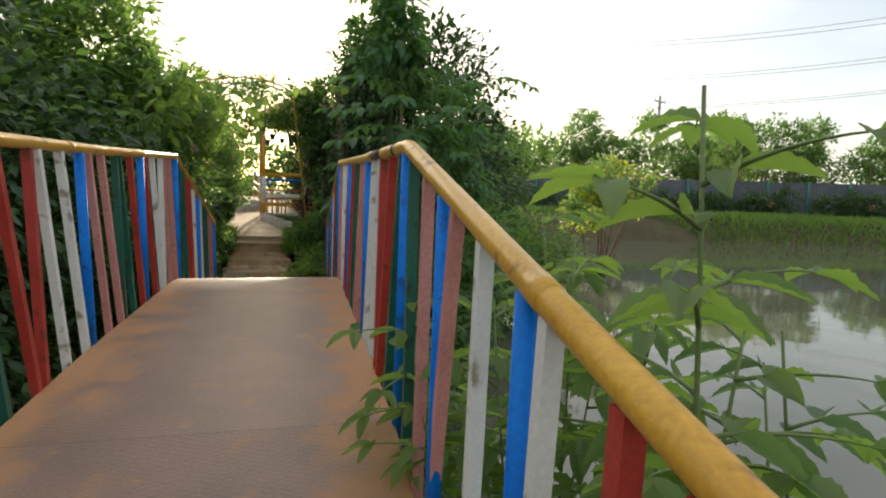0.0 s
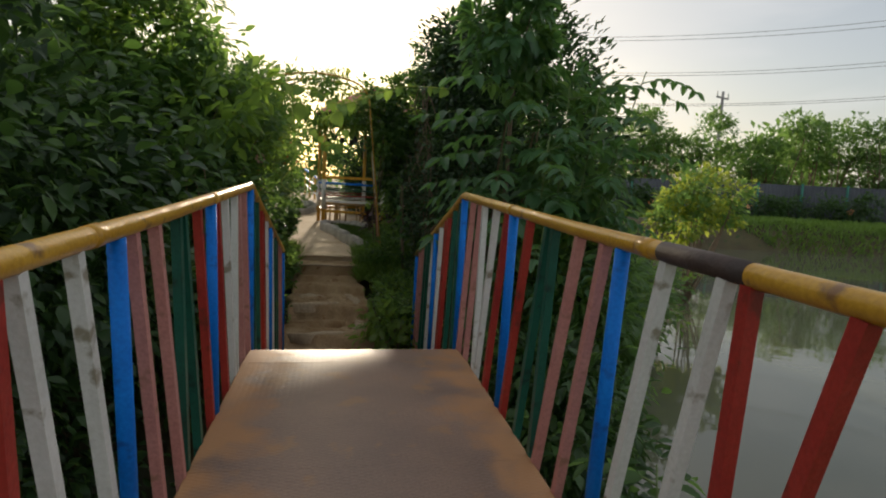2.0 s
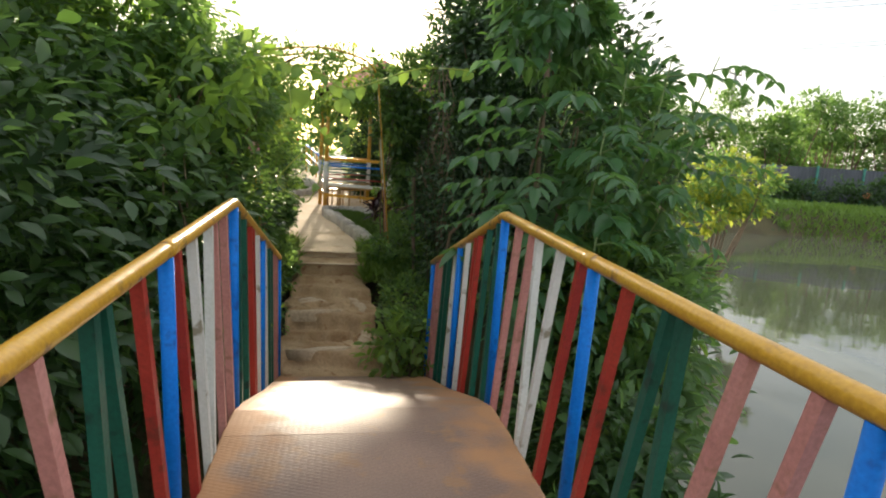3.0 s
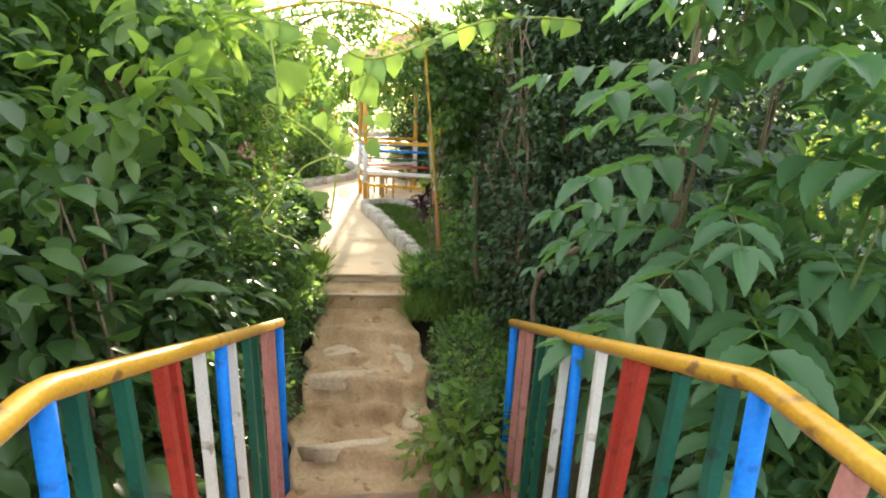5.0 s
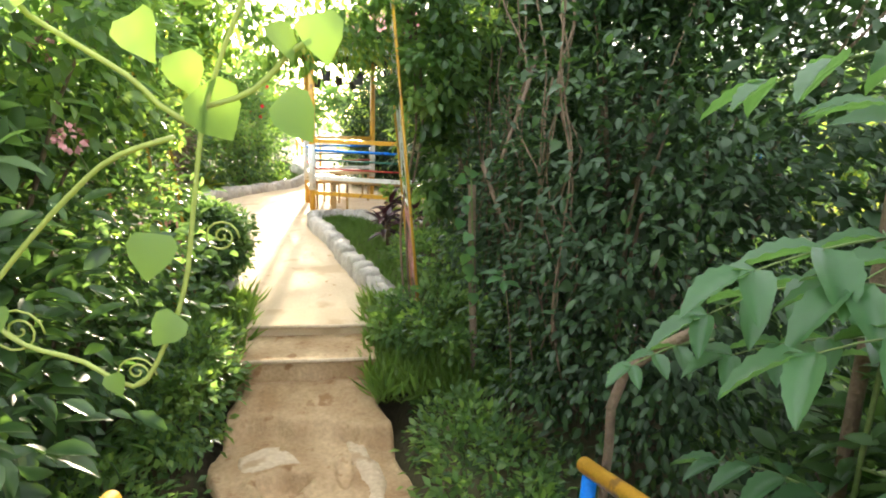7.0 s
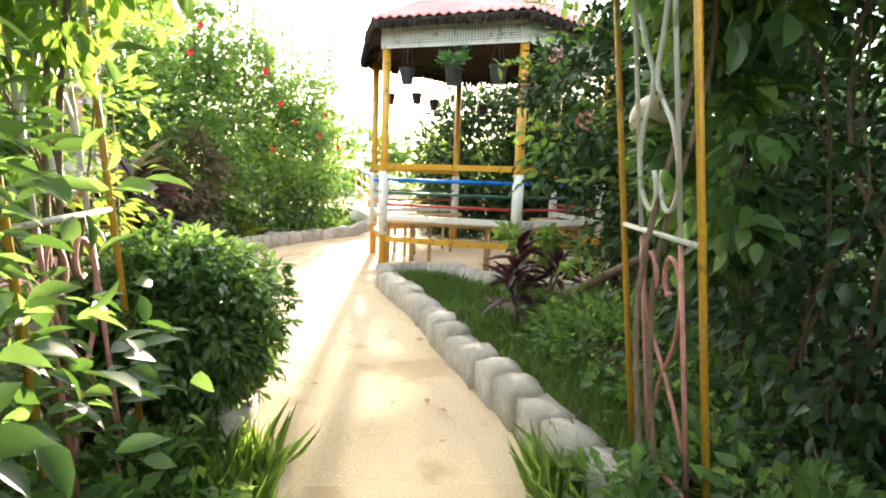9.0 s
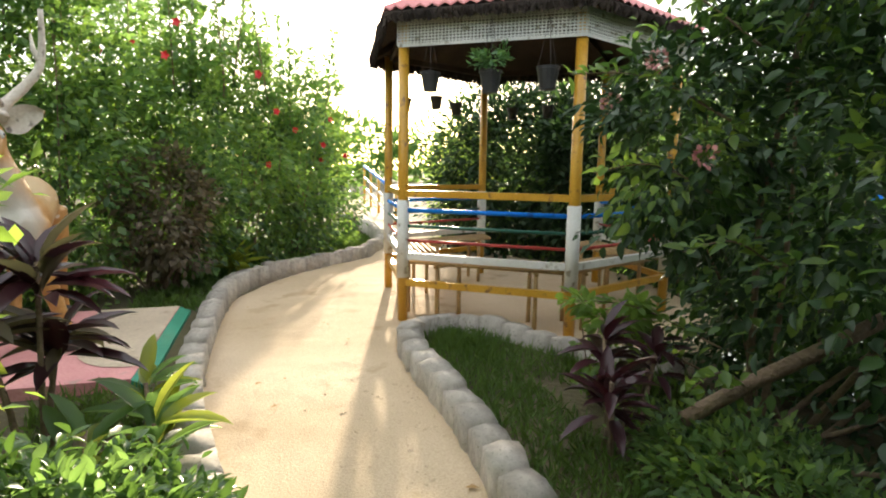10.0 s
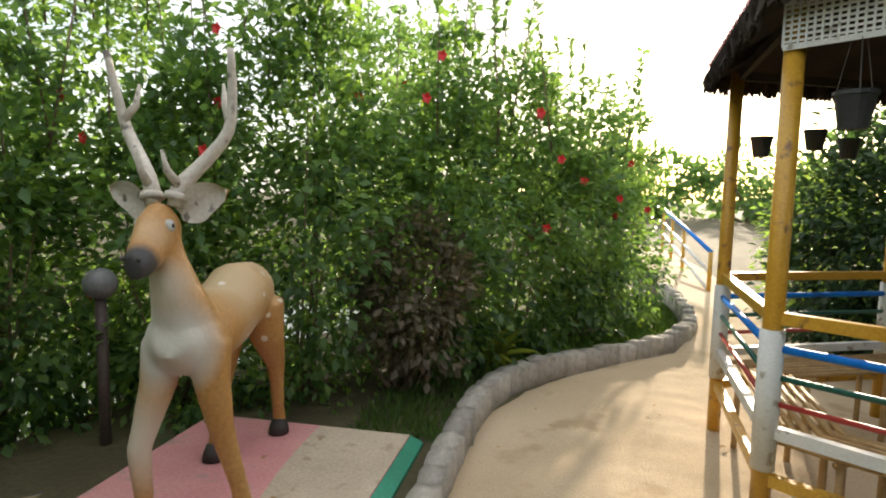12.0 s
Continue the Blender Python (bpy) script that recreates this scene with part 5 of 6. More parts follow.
shrub("shrub", [(0.55, 18.6, 0.9, 0.5, 1.2, 1.0)], 4000, 0.09, "leaf_light", "sunlit light green bush beyond the pavilion", group="back hedge", extra=[("leaf_yellow", 900, 0.08)])
# hibiscus hedge along the curving kerb
for bl, n in (([(-3.4, 14.15, 1.3, 0.7, 0.65, 1.9)], 11000), ([(-2.75, 14.95, 1.2, 0.62, 0.6, 1.55)], 10000), ([(-2.35, 15.8, 1.2, 0.6, 0.6, 1.5)], 9500),
              ([(-1.88, 16.6, 1.1, 0.52, 0.6, 1.35)], 8000), ([(-1.62, 17.6, 1.0, 0.5, 0.7, 1.15)], 6000), ([(-4.9, 13.6, 1.6, 0.9, 0.8, 2.2)], 11000),
              ([(-4.9, 12.0, 1.6, 0.8, 0.8, 1.7)], 5000), ([(-3.9, 16.2, 1.6, 0.9, 1.0, 1.8)], 9000), ([(-4.6, 12.75, 1.0, 0.6, 0.6, 1.6)], 9000), ([(-3.9, 13.5, 0.9, 0.6, 0.5, 1.4)], 9000)):
    seed = seed_box[0]
    tall = [(b[0] + 0.1, b[1], b[2] + 0.95, b[3] * 0.55, b[4] * 0.55, b[5] * 0.5) for b in bl]
    n = int(n * 0.42)
    # the large leaf_light share stands in for sunlit haze over the hedge
    hb = shrub("hibiscus", bl + tall, n, 0.085, "leaf_mid", "tall hibiscus bush with scattered red blooms", group="hibiscus hedge", extra=[("leaf_dark", n // 6, 0.085), ("leaf_light", n * 4 // 5, 0.075)], aspect=0.55, stems=16, stem_r=0.012)
    rng = np.random.default_rng(seed + 500)
    b = bl[0]
    # inner shade of the hedge is painted by giving these leaves leaf_dark
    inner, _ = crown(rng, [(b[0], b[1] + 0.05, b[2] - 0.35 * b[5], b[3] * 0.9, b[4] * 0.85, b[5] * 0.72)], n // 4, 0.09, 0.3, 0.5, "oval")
    leaf_mesh("foliage", inner, M["leaf_dark"], hb, "inner leaves in a darker green for shade")
    for i in range(5):
        x, y = b[0] + rng.uniform(-0.8, 0.8) * b[3], b[1] + rng.uniform(-0.5, 0.5) * b[4]
        z0, z1 = b[2] + 0.5 * b[5], b[2] + b[5] * 1.15 + rng.uniform(0.3, 0.8)
        way = rng.normal(size=2) * 0.16
        shoot = [(x, y, z0), (x + way[0] * 0.5, y + way[1] * 0.5, (z0 + z1) / 2), (x + way[0], y + way[1], z1)]
        put_mesh("shoot", *tube(shoot, [0.008, 0.006, 0.003], 5), M["bark"], hb, smooth=True)
        k = 70
        t = rng.random(k)
        P = np.stack([x + way[0] * t, y + way[1] * t, z0 + (z1 - z0) * t], 1)
        D = rng.normal(size=(k, 3)) + np.array((0, 0, 0.4))
        L = rng.uniform(0.05, 0.09, k)
        leaf_mesh("foliage", leaves(P, D, rng.normal(size=(k, 3)) + np.array((0, 0, 1.0)), L, L * 0.55, "oval"), M["leaf_mid"], hb)
    for i in range(4):
        a = rng.uniform(-2.6, -0.3)
        p = Vector((b[0] + b[3] * math.cos(a) * 0.98, b[1] + b[4] * math.sin(a) * 0.98, b[2] + b[5] * rng.uniform(-0.1, 1.0)))
        m = 5
        D = np.array([(math.cos(t) * 0.9 + 0.1, -0.5, math.sin(t)) for t in np.linspace(0, 6.28, m, endpoint=False)])
        N = np.tile((0.2, -1.0, 0.3), (m, 1))
        leaf_mesh("bloom", leaves(np.tile(p, (m, 1)), D, N, np.full(m, 0.045), np.full(m, 0.045), "heart"), M["petal_red"], hb, "red five-petalled bloom")
shrub("shrub", [(-4.3, 11.7, 0.35, 0.6, 0.7, 0.6)], 1800, 0.10, "leaf_deep", "low dark bush by the water's edge", group="verge plants", kind="oval", extra=[("leaf_mid", 500, 0.12)])
shrub("shrub", [(-2.62, 14.36, 0.82, 0.44, 0.34, 0.58)], 3000, 0.08, "leaf_brown", "dusty brown-green bush beside the plinth", group="verge plants", aspect=0.5)


def cordyline(at, h, n, mat, label, size=0.26, second=None):
    ob = thing("cordyline", at, label, "plant", "cordylines")
    rng = np.random.default_rng(int(abs(at[0] * 77 + at[1] * 13)))
    for s in range(3):
        ox, oy = rng.normal(size=2) * 0.05
        top = (at[0] + ox * 2.2, at[1] + oy * 2.2, at[2] + h * (0.72 + 0.2 * s))
        put_mesh("stem", *tube([(at[0] + ox * 0.6, at[1] + oy * 0.6, at[2] - 0.05), ((at[0] + top[0]) / 2, (at[1] + top[1]) / 2, at[2] + h * 0.4), top], [0.013, 0.011, 0.009], 6), M["bark"], ob, smooth=True)
        m = n // 3
        a = rng.random(m) * 6.283
        el = rng.uniform(-0.25, 1.2, m)
        D = np.stack([np.cos(a) * np.cos(el), np.sin(a) * np.cos(el), np.sin(el)], 1)
        P = np.array(top) + D * 0.02 - np.array((0, 0, 1.0)) * (rng.random(m) * 0.14)[:, None]
        N = np.stack([-np.cos(a) * np.sin(el), -np.sin(a) * np.sin(el), np.cos(el)], 1)
        L = size * (0.65 + 0.5 * rng.random(m))
        cut = m * 2 // 3 if second else m
        leaf_mesh("leaf_rosette", leaves(P[:cut], D[:cut], N[:cut], L[:cut], L[:cut] * 0.30, "strap"), M[mat], ob)
        if second:
            leaf_mesh("leaf_rosette", leaves(P[cut:], D[cut:], N[cut:], L[cut:], L[cut:] * 0.28, "strap"), M[second], ob, "yellow-green leaves")


cordyline((0.40, 11.2, 0.14), 0.40, 54, "leaf_purple", "dark purple broad-leaved cordyline in the kerbed bed", 0.19)
cordyline((0.53, 11.32, 0.14), 0.34, 40, "leaf_purple", "dark purple broad-leaved cordyline in the kerbed bed", 0.17)
cordyline((-1.72, 11.1, 0.14), 0.72, 80, "leaf_purple", "bronze cordyline with drooping leaves near the plinth", 0.25, "leaf_brown")
cordyline((-1.39, 11.25, 0.14), 0.24, 36, "leaf_mid", "green and yellow cordyline arching beside the kerb", 0.24, "leaf_yellow")
cordyline((-1.50, 10.85, 0.14), 0.24, 30, "leaf_mid", "small green cordyline with yellow tips beside the kerb", 0.2, "leaf_yellow")


def spiky(at, n, size):
    ob = thing("spider_plant", at, "yellow-striped spiky plant arching behind the kerb", "plant")
    rng = np.random.default_rng(9)
    a = rng.random(n) * 6.283
    el = rng.uniform(0.1, 1.3, n)
    D = np.stack([np.cos(a) * np.cos(el), np.sin(a) * np.cos(el), np.sin(el)], 1)
    N = np.stack([-np.cos(a) * np.sin(el), -np.sin(a) * np.sin(el), np.cos(el)], 1)
    L = size * (0.7 + 0.5 * rng.random(n))
    for k in range(n):
        leaf_mesh("blade", leaves(np.array([at], float), D[k:k + 1], N[k:k + 1], L[k:k + 1], L[k:k + 1] * 0.05, "strap"), M["leaf_yellow"], ob)


spiky((-2.24, 15.15, 0.2), 46, 0.36)


# ---- pinnate fronds near the camera ----
LEAFLETS = {}


def leaflet_mesh(mat, k):
    """A finely shaped leaflet: ribbed blade, folded and drooping, with a toothed outline."""
    if (mat, k) not in LEAFLETS:
        rng = np.random.default_rng(k + 3)
        rows, v, f = 11, [], []
        for i in range(rows + 1):
            t = i / rows
            w = 0.5 * max(math.sin(math.pi * t ** 0.8), 0.0) ** 0.75 * (1 + 0.035 * (-1) ** i)
            sag = -(0.16 + 0.05 * k) * t * t
            rib = 0.012 * (-1) ** i
            for a in (-1, -0.5, 0, 0.5, 1):
                v.append((a * w, t, sag + 0.13 * abs(a) * w * 2 + (rib if a else -0.012) + rng.normal() * 0.002))
        for i in range(rows):
            for a in range(4):
                o = i * 5 + a
                f.append((o, o + 1, o + 6, o + 5))
        me = bpy.data.meshes.new("leaflet")
        me.from_pydata(v, [], f)
        me.polygons.foreach_set("use_smooth", [True] * len(f))
        me.materials.append(M[mat])
        LEAFLETS[(mat, k)] = me
    return LEAFLETS[(mat, k)]


def frond(parent, base, way, length, pairs, leaflet, mat, rng, droop=0.35, width=0.42):
    """One compound leaf: a bending stalk with paired leaflets and a last one at its tip."""
    base, way = Vector(base), Vector(way).normalized()
    pts = [base + way * (length * t) + Vector((0, 0, -droop * length * t * t)) for t in np.linspace(0, 1, 9)]
    put_mesh("stalk", *tube(pts, [0.0055 - 0.004 * i / 8 for i in range(9)], 5), M["green_stem"], parent, smooth=True)
    P, D, N, L = [], [], [], []
    for i in range(pairs):
        t = 0.22 + 0.76 * i / max(pairs - 1, 1)
        k = min(int(t * 8), 7)
        p = pts[k].lerp(pts[k + 1], t * 8 - k)
        d = (pts[k + 1] - pts[k]).normalized()
        side = d.cross(Vector((0, 0, 1))).normalized()
        up = side.cross(d)
        size = leaflet * (0.7 + 0.45 * math.sin(math.pi * (0.2 + 0.7 * t))) * rng.uniform(0.88, 1.1)
        for s in (-1, 1):
            P.append(p)
            D.append(side * s * 0.85 + d * 0.55 + Vector((0, 0, -0.18)) + Vector(rng.normal(size=3) * 0.08))
            N.append(up + side * s * 0.15 + Vector(rng.normal(size=3) * 0.12))
            L.append(size)
    P.append(pts[-1])
    D.append(pts[-1] - pts[-2])
    N.append(Vector((0, 0, 1)))
    L.append(leaflet)
    off = Vector(parent.location)
    for p, d, n, ln in zip(P, D, N, L):
        y = Vector(d).normalized()
        z = (Vector(n) - y * Vector(n).dot(y)).normalized()
        x = y.cross(z)
        lf = new("leaflet", leaflet_mesh(mat, int(rng.integers(0, 4))))
        lf.parent = parent
        rot = Matrix((x, y, z)).transposed().to_4x4()
        lf.matrix_basis = Matrix.Translation(Vector(p) - off) @ rot @ Matrix.Diagonal((ln * width, ln, ln, 1))


def frond_plant(name, root, stem_tops, fronds, length, leaflet, pairs, mat, label, category, seed, toward=None, droop=0.35, stem_r=0.014, group="", low=0.35, stem_mat="bark"):
    ob = thing(name, root, label, category, group)
    rng = np.random.default_rng(seed)
    root = Vector(root)
    for top in stem_tops:
        top = Vector(top)
        mid = root.lerp(top, 0.5) + Vector((rng.normal() * 0.05, rng.normal() * 0.05, 0.05))
        line = [root * (1 - t) ** 2 + mid * 2 * t * (1 - t) + top * t * t for t in np.linspace(0, 1, 7)]
        put_mesh("stem", *tube(line, [stem_r * (1 - 0.09 * i) for i in range(7)], 8), M[stem_mat], ob, smooth=True)
        for i in range(fronds):
            t = low + (1 - low) * (i + rng.random() * 0.6) / fronds
            k = min(int(t * 6), 5)
            p = line[k].lerp(line[k + 1], min(t * 6 - k, 1))
            a = i * 2.4 + rng.normal() * 0.4
            way = Vector((math.cos(a), math.sin(a), 0.25 + 0.3 * rng.random()))
            if toward:
                way += Vector(toward) * rng.uniform(0.3, 0.9)
            frond(ob, p, way, length * rng.uniform(0.75, 1.15), pairs, leaflet, mat, rng, droop)
    return ob


tree = frond_plant("frond_tree", (1.32, 6.85, -0.7), [(1.30, 6.55, 1.9), (1.42, 6.95, 1.7), (1.22, 6.2, 1.3)], 8, 0.5, 0.17, 4, "leaf_frond", "young tree with large pinnate leaves over the handrail", "tree", 21,
                   (-0.4, -0.5, 0), 0.4, 0.010, low=0.3, stem_mat="green_stem")
rng = np.random.default_rng(63)
for x, y, z, wx, wy, ln, lf in ((1.30, 6.5, 0.35, -0.8, -0.55, 0.6, 0.22), (1.28, 6.4, 0.72, -0.9, -0.35, 0.65, 0.25), (1.25, 6.3, 1.02, -0.75, -0.7, 0.6, 0.25), (1.35, 6.75, 1.15, -0.95, -0.1, 0.65, 0.19),
                                (1.30, 6.5, 1.36, -0.9, -0.45, 0.7, 0.23), (1.40, 6.9, 0.85, -1.0, 0.1, 0.5, 0.15), (1.32, 6.6, 1.66, -0.8, -0.5, 0.7, 0.24), (1.25, 6.05, 0.85, -0.4, -0.9, 0.55, 0.25),
                                (1.25, 6.1, 0.5, -0.5, -0.8, 0.55, 0.24), (1.45, 6.2, 1.4, -0.1, -1.0, 0.6, 0.24), (1.40, 6.3, 1.75, -0.3, -0.9, 0.6, 0.24), (1.05, 7.2, 0.75, -0.9, -0.3, 0.35, 0.11),
                                (1.25, 6.0, 0.2, -0.6, -0.6, 0.5, 0.22), (1.40, 6.2, 1.05, 0.1, -1.0, 0.6, 0.26), (1.28, 6.3, 1.95, -0.9, -0.6, 0.7, 0.22), (1.3, 6.7, 1.75, -1.0, 0.0, 0.7, 0.2)):
    frond(tree, (x, y, z), (wx, wy, 0.14), ln, 4, lf * 0.86, "leaf_frond", rng, 0.22, 0.47)
frond_plant("frond_tree", (1.55, 6.4, -1.0), [(1.35, 5.6, 1.5), (1.75, 5.65, 1.95), (1.3, 5.45, 0.9), (1.6, 5.9, 1.9), (2.2, 5.85, 2.05), (2.0, 5.7, 1.5)], 9, 0.50, 0.12, 5, "leaf_frond", "young tree with pinnate leaves leaning over the pond", "tree", 22, (0.1, -0.6, 0), 0.4, 0.010, stem_mat="green_stem")
frond_plant("frond_sapling", (1.0, 1.02, -1.0), [(0.94, 1.05, 1.0), (1.2, 1.2, 0.55), (1.1, 1.35, 0.3)], 12, 0.30, 0.135, 2, "leaf_light", "sapling with bright backlit leaves beside the handrail", "sapling", 23, (0.1, 0.35, 0), 0.22, 0.008, low=0.45, stem_mat="green_stem")
frond_plant("frond_sapling", (1.5, 1.25, -1.1), [(1.45, 1.35, 0.5), (1.75, 1.7, 0.3)], 7, 0.32, 0.12, 3, "leaf_mid", "sapling with drooping leaves on the pond bank", "sapling", 24, None, 0.3, 0.008, low=0.4, stem_mat="green_stem")
frond_plant("frond_sapling", (0.72, 1.98, -0.9), [(0.62, 1.93, 0.55), (0.66, 1.85, 0.28), (0.64, 1.95, 0.02), (0.63, 1.7, 0.2)], 6, 0.19, 0.095, 2, "leaf_light", "small sapling pushing its leaves through the railing", "sapling", 25, (-0.7, 0.0, 0.1), 0.25, 0.005, low=0.6, stem_mat="green_stem")

frond_plant("frond_sapling", (1.1, 1.9, -1.1), [(0.86, 1.80, 0.50), (1.12, 2.05, 0.76), (1.02, 1.62, 0.70), (1.25, 1.5, 0.66), (0.86, 2.5, 0.15), (1.3, 1.9, 0.45)], 9, 0.28, 0.115, 3, "leaf_light", "sapling with bright drooping leaves beside the handrail", "sapling", 26, None, 0.3, 0.006, low=0.4, stem_mat="green_stem")
frond_plant("frond_sapling", (0.95, 3.1, -1.2), [(0.72, 3.0, 0.12), (0.74, 2.7, 0.0), (0.95, 3.3, 0.2)], 7, 0.26, 0.11, 3, "leaf_mid", "sapling reaching through the railing", "sapling", 27, (-0.7, 0.0, 0), 0.3, 0.006, low=0.5, stem_mat="green_stem")
shrub("bank_plant", [(1.25, 1.75, -0.45, 0.45, 0.55, 0.5), (0.95, 2.3, -0.5, 0.25, 0.5, 0.45)], 340, 0.12, "leaf_light", "leafy plants on the pond bank below the handrail", "plant", root=(1.2, 1.6, -1.3), kind="oval", aspect=0.42, stems=14, stem_r=0.006, per=7, clump=0.5, stem_mat="green_stem", extra=[("leaf_mid", 200, 0.12)])
# bare poles among the hedge
for pts, r, lab in (([(0.71, 8.75, -0.15), (0.66, 8.74, 0.5), (0.63, 8.74, 1.15)], 0.021, "rough bamboo pole standing before the hedge"),                     ([(0.82, 7.35, -0.7), (0.80, 7.3, 0.3), (0.79, 7.25, 0.62), (0.98, 7.1, 0.85)], 0.016, "bent bare branch beside the bridge end"), ([(1.5, 7.1, 0.0), (1.5, 7.12, 1.4), (1.52, 7.15, 2.4)], 0.022, "bare trunk rising in the hedge"),
                    ([(0.62, 11.08, 0.36), (0.9, 11.1, 0.50), (1.22, 11.1, 0.65), (1.9, 11.3, 0.85)], 0.03, "dead branch leaning in the kerbed bed")):
    tagged(put_mesh("bare_pole", *tube(resample(pts, 0.15), r, 8), M["bark"], smooth=True), lab, "pole", "bare poles")

ivy = thing("ivy", (0.66, 8.75, 0.1), "ivy with pale heart-shaped leaves climbing a pole", "vine")
rng = np.random.default_rng(44)
line = resample([(0.66, 8.72, 0.45), (0.645, 8.70, 0.7), (0.61, 8.70, 1.2)], 0.055)
put_mesh("stem", *tube(line, 0.005, 5), M["green_stem"], ivy, smooth=True)
P = np.array([tuple(q) for q in line]) + rng.normal(size=(len(line), 3)) * 0.02 + np.array((-0.03, -0.04, 0))
n = len(P)
L = rng.uniform(0.04, 0.085, n)
leaf_mesh("leaves", leaves(P, rng.normal(size=(n, 3)) * 0.5 + np.array((-0.3, -0.3, -0.7)), rng.normal(size=(n, 3)) * 0.3 + np.array((-0.4, -0.9, 0.2)), L, L * 0.9, "heart"), M["leaf_frond"], ivy)

# bare creeper stems hanging over the dark hedge
creeper = thing("creeper", (0.95, 9.0, 0.1), "tangle of thin brown creeper stems hanging over the dark hedge", "creeper")
rng = np.random.default_rng(71)
for i in range(26):
    x, y = 0.80 + 0.12 * rng.random(), rng.uniform(7.9, 10.2)
    top = rng.uniform(1.6, 2.5)
    foot = rng.uniform(0.0, 0.5)
    pts = [(x + 0.25 * (1 - k) * 0.4 + rng.normal() * 0.035, y + rng.normal() * 0.06, foot + (top - foot) * k) for k in np.linspace(0, 1, 7)]
    put_mesh("stem", *tube(resample(pts, 0.09), rng.uniform(0.003, 0.007), 5), M["bark"], creeper, smooth=True)
    m = int(rng.integers(3, 9))
    P = np.array([pts[int(k)] for k in rng.integers(1, 7, m)]) + rng.normal(size=(m, 3)) * 0.03
    L = rng.uniform(0.04, 0.09, m)
    leaf_mesh("leaves", leaves(P, rng.normal(size=(m, 3)) * 0.5 + np.array((-0.5, -0.3, -0.5)), rng.normal(size=(m, 3)) * 0.4 + np.array((-0.6, -0.6, 0.5)), L, L * 0.8, "heart"), M["leaf_dark"], creeper)
for a, b, c in (((1.0, 8.9, 1.75), (0.86, 8.6, 1.55), (0.72, 8.5, 1.2)), ((0.75, 9.0, 1.15), (0.82, 8.85, 0.9), (0.92, 8.8, 0.7)), ((1.05, 9.4, 0.15), (0.95, 9.3, 0.7), (0.9, 9.35, 1.4))):
    put_mesh("bent_branch", *tube(resample([a, b, c], 0.06), [0.016 - 0.008 * k / max(len(resample([a, b, c], 0.06)) - 1, 1) for k in range(len(resample([a, b, c], 0.06)))], 7), M["bark"], creeper, smooth=True)
young = thing("young_plant", (0.80, 8.32, -0.05), "young plant with a whorl of broad bright leaves before the hedge", "plant")
put_mesh("stem", *tube(resample([(0.80, 8.32, -0.1), (0.76, 8.3, 0.35), (0.70, 8.28, 0.70)], 0.1), 0.0035, 6), M["bark"], young, smooth=True)
for k in range(7):
    a = 0.9 * k
    lf = leaves(np.array([(0.70, 8.28, 0.70 - 0.012 * k)]), np.array([(math.cos(a), math.sin(a), 0.15 - 0.1 * (k % 3))]), np.array([(0.0, -0.3, 1.0)]), np.array([0.10 + 0.02 * (k % 2)]), np.array([0.05]), "oval")
    leaf_mesh("leaf_blade", lf, M["leaf_frond"], young)

spray = thing("leafy_bough", (1.2, 11.6, 0.6), "arching boughs of glossy light green leaves before the pavilion", "branch")
rng = np.random.default_rng(83)
for a, b in (((1.0, 11.5, 0.5), (0.36, 11.95, 0.62)), ((1.0, 11.6, 0.35), (0.42, 11.85, 0.40)), ((0.9, 11.4, 1.5), (0.30, 11.7, 1.72)), ((0.9, 11.5, 1.2), (0.40, 11.6, 1.28)), ((1.1, 11.3, 0.9), (0.62, 11.2, 0.98)),
             ((0.9, 11.1, 0.45), (0.55, 10.95, 0.52)), ((1.0, 11.4, 1.8), (0.42, 11.5, 2.05)), ((0.9, 11.0, 0.25), (0.5, 10.85, 0.22))):
    a, b = Vector(a), Vector(b)
    line = resample([a, a.lerp(b, 0.5) + Vector((0, 0, 0.08)), b], 0.03)
    put_mesh("twig", *tube(line, [0.006 - 0.004 * k / len(line) for k in range(len(line))], 5), M["bark"], spray, smooth=True)
    P = np.repeat(np.array([tuple(p) for p in line[4:]]), 2, 0)
    m = len(P)
    D = rng.normal(size=(m, 3)) * 0.6 + np.array(b - a) + np.array((0, 0, 0.15))
    L = rng.uniform(0.04, 0.085, m)
    leaf_mesh("leaves", leaves(P + rng.normal(size=(m, 3)) * 0.008, D, rng.normal(size=(m, 3)) * 0.35 + np.array((-0.2, -0.4, 1.0)), L, L * 0.55, "oval"), M["leaf_light"], spray)

# ---- vine hanging from above ----
vine = thing("vine", (-0.62, 6.95, -0.4), "climbing gourd vine with backlit lobed leaves and curling tendrils", "vine")
rng = np.random.default_rng(31)
VY = 6.72
